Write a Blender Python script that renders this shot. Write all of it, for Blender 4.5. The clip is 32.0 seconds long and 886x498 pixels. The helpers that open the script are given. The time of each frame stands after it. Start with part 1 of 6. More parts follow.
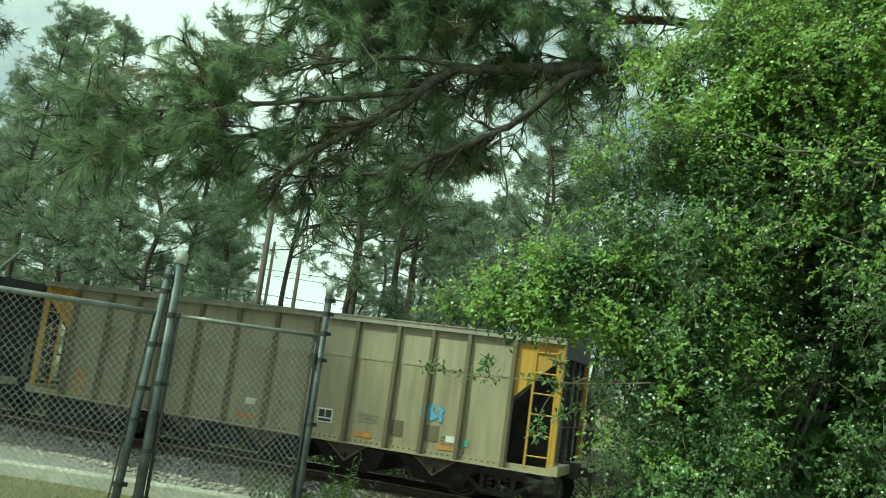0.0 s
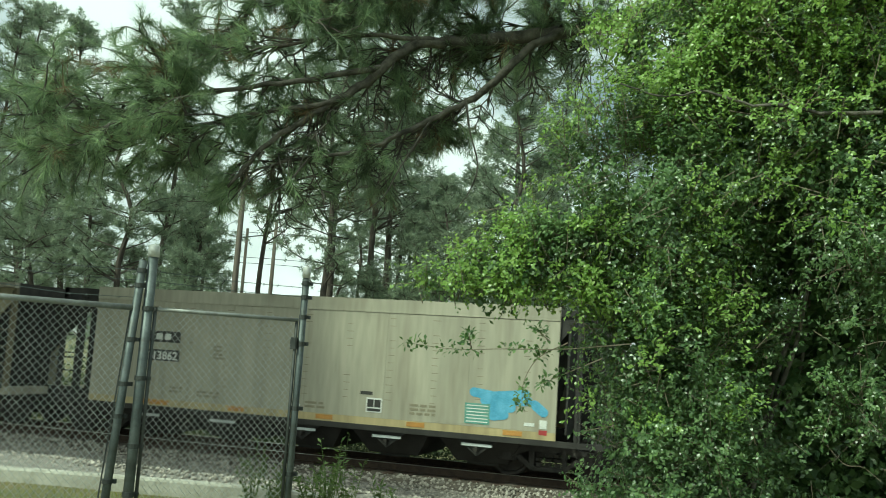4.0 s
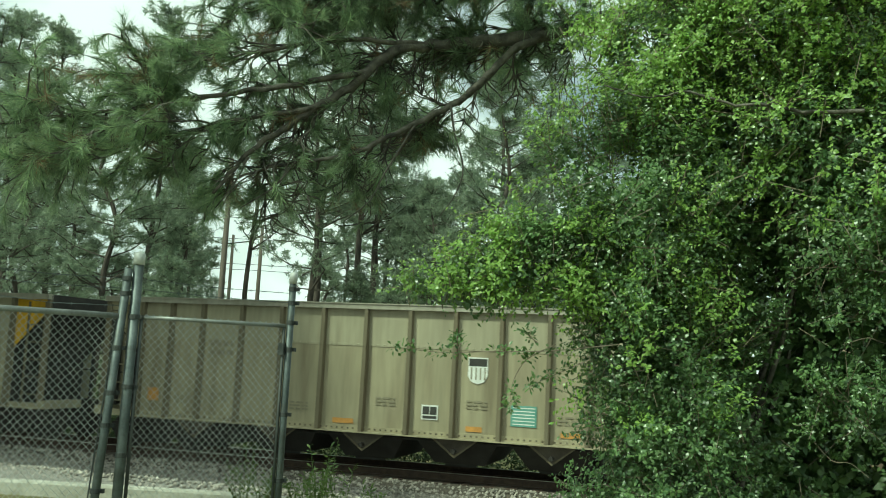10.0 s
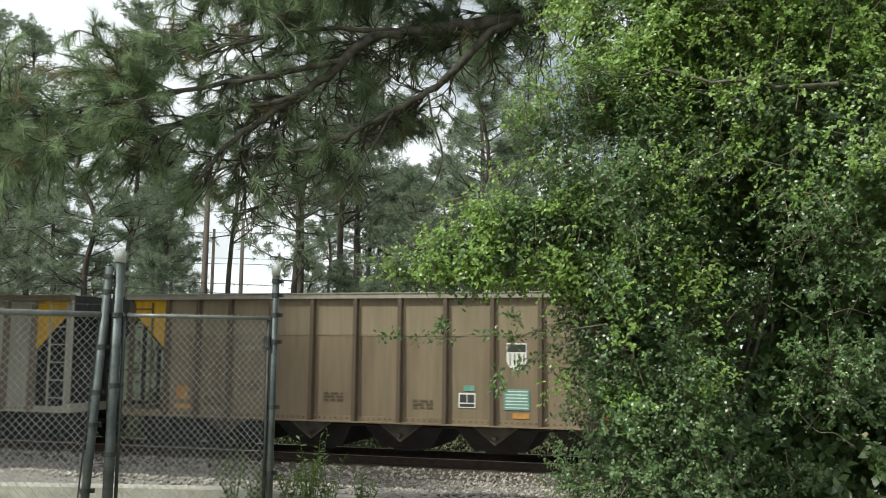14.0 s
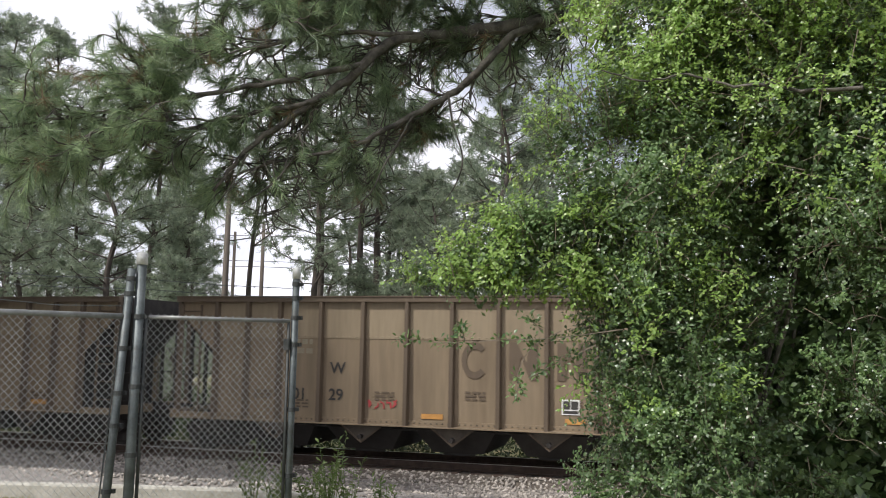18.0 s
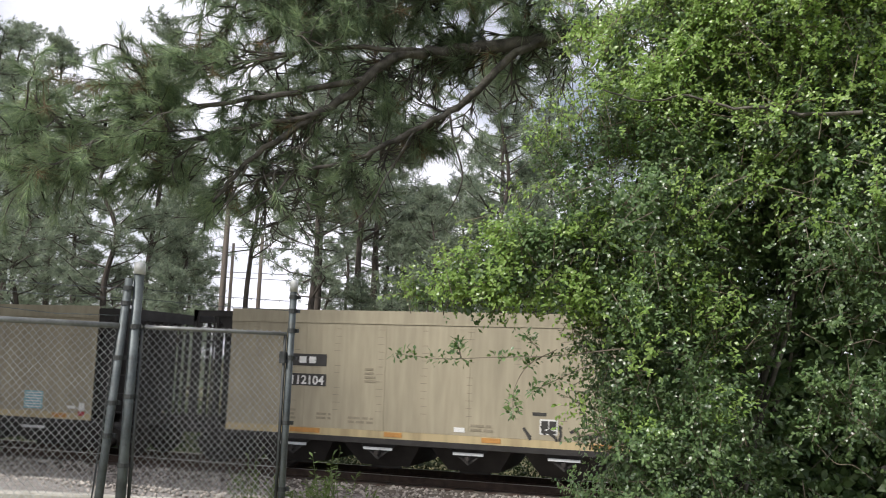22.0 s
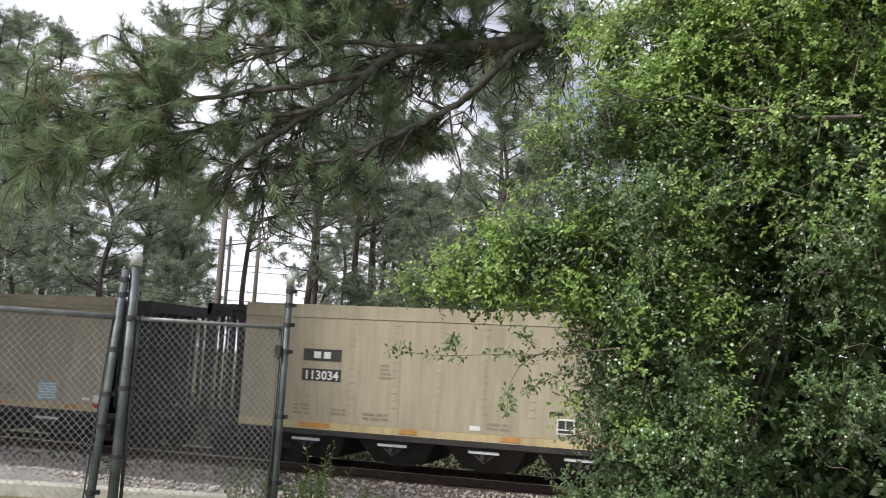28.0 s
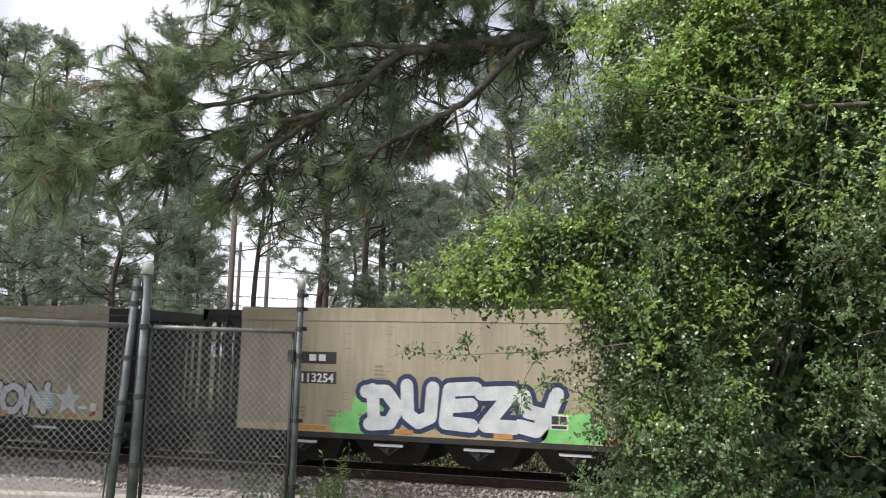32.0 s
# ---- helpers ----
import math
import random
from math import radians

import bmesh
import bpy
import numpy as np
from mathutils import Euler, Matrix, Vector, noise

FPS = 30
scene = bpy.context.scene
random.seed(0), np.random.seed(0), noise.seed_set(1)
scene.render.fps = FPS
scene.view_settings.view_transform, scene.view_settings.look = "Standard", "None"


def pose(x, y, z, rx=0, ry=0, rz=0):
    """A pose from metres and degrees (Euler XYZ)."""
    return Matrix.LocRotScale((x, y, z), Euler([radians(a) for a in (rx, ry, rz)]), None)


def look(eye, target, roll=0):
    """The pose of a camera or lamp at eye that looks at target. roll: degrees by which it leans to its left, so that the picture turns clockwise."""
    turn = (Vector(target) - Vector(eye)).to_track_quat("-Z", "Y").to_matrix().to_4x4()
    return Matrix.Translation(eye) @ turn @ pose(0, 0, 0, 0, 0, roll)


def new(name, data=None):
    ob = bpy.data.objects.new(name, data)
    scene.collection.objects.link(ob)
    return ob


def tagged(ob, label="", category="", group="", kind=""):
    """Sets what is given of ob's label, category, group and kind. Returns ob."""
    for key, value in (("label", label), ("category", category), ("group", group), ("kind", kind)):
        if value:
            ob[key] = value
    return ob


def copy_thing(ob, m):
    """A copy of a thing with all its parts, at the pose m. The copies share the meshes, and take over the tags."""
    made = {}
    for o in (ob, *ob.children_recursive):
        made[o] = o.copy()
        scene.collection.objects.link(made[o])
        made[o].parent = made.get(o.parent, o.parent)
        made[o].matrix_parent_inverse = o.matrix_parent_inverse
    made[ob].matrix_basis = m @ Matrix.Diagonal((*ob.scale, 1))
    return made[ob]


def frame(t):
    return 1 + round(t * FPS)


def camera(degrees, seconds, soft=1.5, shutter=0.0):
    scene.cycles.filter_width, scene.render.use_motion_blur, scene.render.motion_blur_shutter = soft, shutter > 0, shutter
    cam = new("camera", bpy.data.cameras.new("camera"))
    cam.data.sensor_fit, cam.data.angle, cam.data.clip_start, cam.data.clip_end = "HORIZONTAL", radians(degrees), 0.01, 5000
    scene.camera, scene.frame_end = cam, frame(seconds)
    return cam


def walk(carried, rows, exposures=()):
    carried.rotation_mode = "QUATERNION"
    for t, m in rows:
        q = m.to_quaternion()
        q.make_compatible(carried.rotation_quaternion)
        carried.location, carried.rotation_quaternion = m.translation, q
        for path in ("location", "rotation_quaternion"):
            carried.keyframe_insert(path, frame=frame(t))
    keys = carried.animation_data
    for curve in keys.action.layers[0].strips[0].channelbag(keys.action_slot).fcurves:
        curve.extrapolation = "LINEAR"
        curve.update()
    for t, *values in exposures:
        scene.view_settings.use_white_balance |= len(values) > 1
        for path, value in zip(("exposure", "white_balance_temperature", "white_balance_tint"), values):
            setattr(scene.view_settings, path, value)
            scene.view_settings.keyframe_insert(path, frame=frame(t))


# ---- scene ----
EYE_Z = 1.58
cam = camera(51.649, 32.0, soft=0.95, shutter=0.07)
PATH = [
    (0.0, 98.062, -7.493, 18.527),
    (0.5, 97.792, -7.617, 18.298),
    (1.0, 97.638, -6.306, 18.274),
    (1.5, 97.620, -5.230, 17.695),
    (2.0, 97.535, -4.800, 17.564),
    (2.5, 97.054, -4.585, 17.739),
    (3.0, 96.638, -4.219, 17.881),
    (3.5, 96.562, -3.850, 17.760),
    (4.0, 96.605, -3.584, 17.431),
    (4.5, 96.541, -3.378, 17.201),
    (6.5, 96.636, -3.084, 16.950),
    (7.0, 96.928, -3.200, 17.009),
    (7.5, 96.862, -3.181, 17.010),
    (8.0, 96.793, -3.038, 16.905),
    (8.5, 96.810, -2.935, 16.825),
    (9.0, 96.816, -2.878, 16.687),
    (9.5, 96.791, -2.817, 16.619),
    (10.0, 96.859, -2.662, 16.700),
    (10.5, 96.499, -2.364, 16.410),
    (11.0, 96.609, -2.252, 15.195),
    (11.5, 96.284, -1.705, 15.539),
    (12.0, 96.807, -0.484, 17.179),
    (12.5, 98.486, -0.639, 17.302),
    (13.0, 98.161, -1.333, 16.491),
    (13.5, 96.250, -0.551, 15.782),
    (15.5, 95.895, -0.295, 16.303),
    (16.0, 95.993, -0.332, 16.445),
    (16.5, 96.117, -0.438, 16.588),
    (17.0, 96.196, -0.603, 16.833),
    (17.5, 96.161, -0.638, 17.097),
    (18.0, 96.252, -0.897, 17.040),
    (18.5, 96.932, -1.766, 16.840),
    (19.0, 97.305, -2.083, 16.833),
    (19.5, 97.219, -1.952, 16.888),
    (20.0, 97.240, -1.884, 16.949),
    (20.5, 97.253, -1.863, 16.950),
    (21.0, 97.249, -1.841, 16.924),
    (21.5, 97.237, -2.011, 16.848),
    (22.0, 97.247, -2.028, 16.795),
    (22.5, 97.352, -2.035, 16.742),
    (23.0, 97.482, -2.078, 16.688),
    (23.5, 97.513, -2.012, 16.651),
    (24.0, 97.528, -2.020, 16.579),
    (24.5, 97.380, -1.904, 16.489),
    (25.0, 96.933, -1.986, 16.076),
    (25.5, 96.841, -1.950, 16.681),
    (27.5, 97.054, -3.321, 15.972),
    (28.0, 97.053, -2.979, 16.504),
    (28.5, 97.112, -1.694, 16.479),
    (29.0, 97.193, -0.891, 16.312),
    (29.5, 97.316, -0.992, 16.408),
    (30.0, 97.336, -1.167, 16.497),
    (30.5, 97.465, -1.273, 16.557),
    (31.0, 97.576, -1.298, 16.546),
    (31.5, 97.463, -1.384, 16.800),
    (32.0, 97.009, -1.384, 17.312),
]
EXPOSURES = [(0, -0.1, 6530, -38), (2, -0.13, 6530, -34), (4, -0.12, 6430, -27), (7, 0.08, 6430, -37), (9, -0.03, 6480, -36), (10, -0.13, 6530, -32), (13, -0.13, 6490, -8), (16, -0.07, 6400, 9), (19, -0.0, 6330, 12), (32, -0.0, 6330, 12)]
walk(cam, [(t, pose(0, 0, EYE_Z, a, b, c)) for t, a, b, c in PATH], EXPOSURES)

# ---- light: bright hazy sky and a soft, high sun behind the viewer ----
SUN_EL, SUN_AZ = radians(50), radians(216)      # azimuth clockwise from +y
world = bpy.data.worlds.new("sky_world")
world.use_nodes = True
scene.world = world
wn, wl = world.node_tree.nodes, world.node_tree.links
bg = wn["Background"]
sky = wn.new("ShaderNodeTexSky")
sky.sky_type, sky.sun_disc = "NISHITA", False
sky.sun_elevation, sky.sun_rotation = SUN_EL, SUN_AZ
sky.air_density, sky.dust_density, sky.ozone_density = 1.0, 2.5, 1.0
tc = wn.new("ShaderNodeTexCoord")
cn = wn.new("ShaderNodeTexNoise")
cn.inputs["Scale"].default_value, cn.inputs["Detail"].default_value, cn.inputs["Roughness"].default_value = 3.2, 7.0, 0.55
cr = wn.new("ShaderNodeValToRGB")
cr.color_ramp.elements[0].position, cr.color_ramp.elements[1].position = 0.36, 0.58
cr.color_ramp.elements[0].color, cr.color_ramp.elements[1].color = (0.2, 0.2, 0.2, 1), (1, 1, 1, 1)
cm = wn.new("ShaderNodeMixRGB")
cm.inputs["Color2"].default_value = (12.9, 12.8, 13.7, 1)
wl.new(tc.outputs["Generated"], cn.inputs["Vector"])
wl.new(cn.outputs["Fac"], cr.inputs["Fac"])
wl.new(cr.outputs["Color"], cm.inputs["Fac"])
wl.new(sky.outputs["Color"], cm.inputs["Color1"])
wl.new(cm.outputs["Color"], bg.inputs["Color"])
bg.inputs["Strength"].default_value = 0.094
sun_data = bpy.data.lights.new("sun", "SUN")
sun_data.energy, sun_data.angle, sun_data.color = 3.7, radians(4), (1.0, 0.96, 0.88)
sun = new("sun", sun_data)
sun_dir = Vector((math.sin(SUN_AZ) * math.cos(SUN_EL), math.cos(SUN_AZ) * math.cos(SUN_EL), math.sin(SUN_EL)))
sun.matrix_world = look(sun_dir * 60, (0, 0, 0))


# ---- materials ----
def nodes(name):
    m = bpy.data.materials.new(name)
    m.use_nodes = True
    t = m.node_tree
    return m, t.nodes, t.links, t.nodes["Principled BSDF"]


def surface(name, c1, c2, rough=0.7, metal=0.0, scale=4.0, fine=40.0, bump=0.15, stretch=(1, 1, 1), stain=None, stain_amount=0.4, island=0.0, spec=0.5):
    """Two scales of colour variation, an optional stain colour in patches, and fine relief."""
    m, n, l, b = nodes(name)
    co = n.new("ShaderNodeTexCoord")
    mp = n.new("ShaderNodeMapping")
    mp.inputs["Scale"].default_value = stretch
    info = n.new("ShaderNodeObjectInfo")
    l.new(co.outputs["Object"], mp.inputs["Vector"])
    add = n.new("ShaderNodeVectorMath")
    add.operation = "MULTIPLY_ADD"
    add.inputs[1].default_value = (1, 1, 1)
    mul = n.new("ShaderNodeMath")
    mul.operation = "MULTIPLY"
    mul.inputs[1].default_value = 37.0
    l.new(info.outputs["Random"], mul.inputs[0])
    l.new(mp.outputs["Vector"], add.inputs[0])
    l.new(mul.outputs[0], add.inputs[2])
    n1 = n.new("ShaderNodeTexNoise")
    n1.inputs["Scale"].default_value, n1.inputs["Detail"].default_value = scale, 6
    n2 = n.new("ShaderNodeTexNoise")
    n2.inputs["Scale"].default_value, n2.inputs["Detail"].default_value = fine, 4
    for k in (n1, n2):
        l.new(add.outputs[0], k.inputs["Vector"])
    r1 = n.new("ShaderNodeValToRGB")
    r1.color_ramp.elements[0].position, r1.color_ramp.elements[1].position = 0.32, 0.68
    r1.color_ramp.elements[0].color, r1.color_ramp.elements[1].color = (*c1, 1), (*c2, 1)
    l.new(n1.outputs["Fac"], r1.inputs["Fac"])
    col = r1.outputs["Color"]
    if stain:
        n3 = n.new("ShaderNodeTexNoise")
        n3.inputs["Scale"].default_value, n3.inputs["Detail"].default_value = scale * 2.3, 8
        l.new(add.outputs[0], n3.inputs["Vector"])
        r3 = n.new("ShaderNodeValToRGB")
        r3.color_ramp.elements[0].position, r3.color_ramp.elements[1].position = 0.52, 0.72
        r3.color_ramp.elements[0].color = (0, 0, 0, 1)
        r3.color_ramp.elements[1].color = (stain_amount,) * 3 + (1,)
        l.new(n3.outputs["Fac"], r3.inputs["Fac"])
        mx = n.new("ShaderNodeMixRGB")
        mx.inputs["Color2"].default_value = (*stain, 1)
        l.new(r3.outputs["Color"], mx.inputs["Fac"])
        l.new(col, mx.inputs["Color1"])
        col = mx.outputs["Color"]
    hs = n.new("ShaderNodeHueSaturation")
    mr = n.new("ShaderNodeMapRange")
    mr.inputs["From Min"].default_value, mr.inputs["From Max"].default_value = 0.25, 0.75
    mr.inputs["To Min"].default_value, mr.inputs["To Max"].default_value = 0.86, 1.12
    l.new(n2.outputs["Fac"], mr.inputs["Value"])
    val = mr.outputs["Result"]
    if island:
        geo = n.new("ShaderNodeNewGeometry")
        m2 = n.new("ShaderNodeMapRange")
        m2.inputs["To Min"].default_value, m2.inputs["To Max"].default_value = 1 - island, 1 + island
        l.new(geo.outputs["Random Per Island"], m2.inputs["Value"])
        mm = n.new("ShaderNodeMath")
        mm.operation = "MULTIPLY"
        l.new(val, mm.inputs[0])
        l.new(m2.outputs["Result"], mm.inputs[1])
        val = mm.outputs[0]
    l.new(val, hs.inputs["Value"])
    l.new(col, hs.inputs["Color"])
    l.new(hs.outputs["Color"], b.inputs["Base Color"])
    b.inputs["Roughness"].default_value, b.inputs["Metallic"].default_value = rough, metal
    b.inputs["Specular IOR Level"].default_value = spec
    if bump:
        bp = n.new("ShaderNodeBump")
        bp.inputs["Strength"].default_value, bp.inputs["Distance"].default_value = bump, 0.02
        l.new(n2.outputs["Fac"], bp.inputs["Height"])
        l.new(bp.outputs["Normal"], b.inputs["Normal"])
    return m


def foliage(name, c1, c2, rough=0.45, through_light=0.3, spread=0.25, spec=0.4, hue=0.02):
    """Leaf or needle: varied piece by piece, lets some light through."""
    m, n, l, b = nodes(name)
    geo = n.new("ShaderNodeNewGeometry")
    r = n.new("ShaderNodeValToRGB")
    r.color_ramp.elements[0].color, r.color_ramp.elements[1].color = (*c1, 1), (*c2, 1)
    l.new(geo.outputs["Random Per Island"], r.inputs["Fac"])
    co = n.new("ShaderNodeTexCoord")
    nz = n.new("ShaderNodeTexNoise")
    nz.inputs["Scale"].default_value = 2.6
    l.new(co.outputs["Object"], nz.inputs["Vector"])
    mr = n.new("ShaderNodeMapRange")
    mr.inputs["From Min"].default_value, mr.inputs["From Max"].default_value = 0.3, 0.7
    mr.inputs["To Min"].default_value, mr.inputs["To Max"].default_value = 1 - spread, 1 + spread
    l.new(nz.outputs["Fac"], mr.inputs["Value"])
    hs = n.new("ShaderNodeHueSaturation")
    l.new(mr.outputs["Result"], hs.inputs["Value"])
    l.new(r.outputs["Color"], hs.inputs["Color"])
    l.new(hs.outputs["Color"], b.inputs["Base Color"])
    b.inputs["Roughness"].default_value = rough
    b.inputs["Specular IOR Level"].default_value = spec
    tr = n.new("ShaderNodeBsdfTranslucent")
    hs2 = n.new("ShaderNodeHueSaturation")
    hs2.inputs["Hue"].default_value, hs2.inputs["Saturation"].default_value, hs2.inputs["Value"].default_value = 0.5 - hue, 1.1, 1.5
    l.new(hs.outputs["Color"], hs2.inputs["Color"])
    l.new(hs2.outputs["Color"], tr.inputs["Color"])
    mx = n.new("ShaderNodeMixShader")
    mx.inputs["Fac"].default_value = through_light
    l.new(b.outputs["BSDF"], mx.inputs[1])
    l.new(tr.outputs["BSDF"], mx.inputs[2])
    l.new(mx.outputs["Shader"], n["Material Output"].inputs["Surface"])
    return m


TALL = (1.0, 1.0, 0.12)      # streaks that run down a sheet
GRIME = (0.12, 0.085, 0.05)


def car_paint(name, c, dirt=0.5, stain=GRIME):
    d = tuple(v * 0.82 for v in c)
    return surface(name, d, c, rough=0.62, scale=1.1, fine=9.0, bump=0.05, stretch=TALL, stain=stain, stain_amount=dirt)


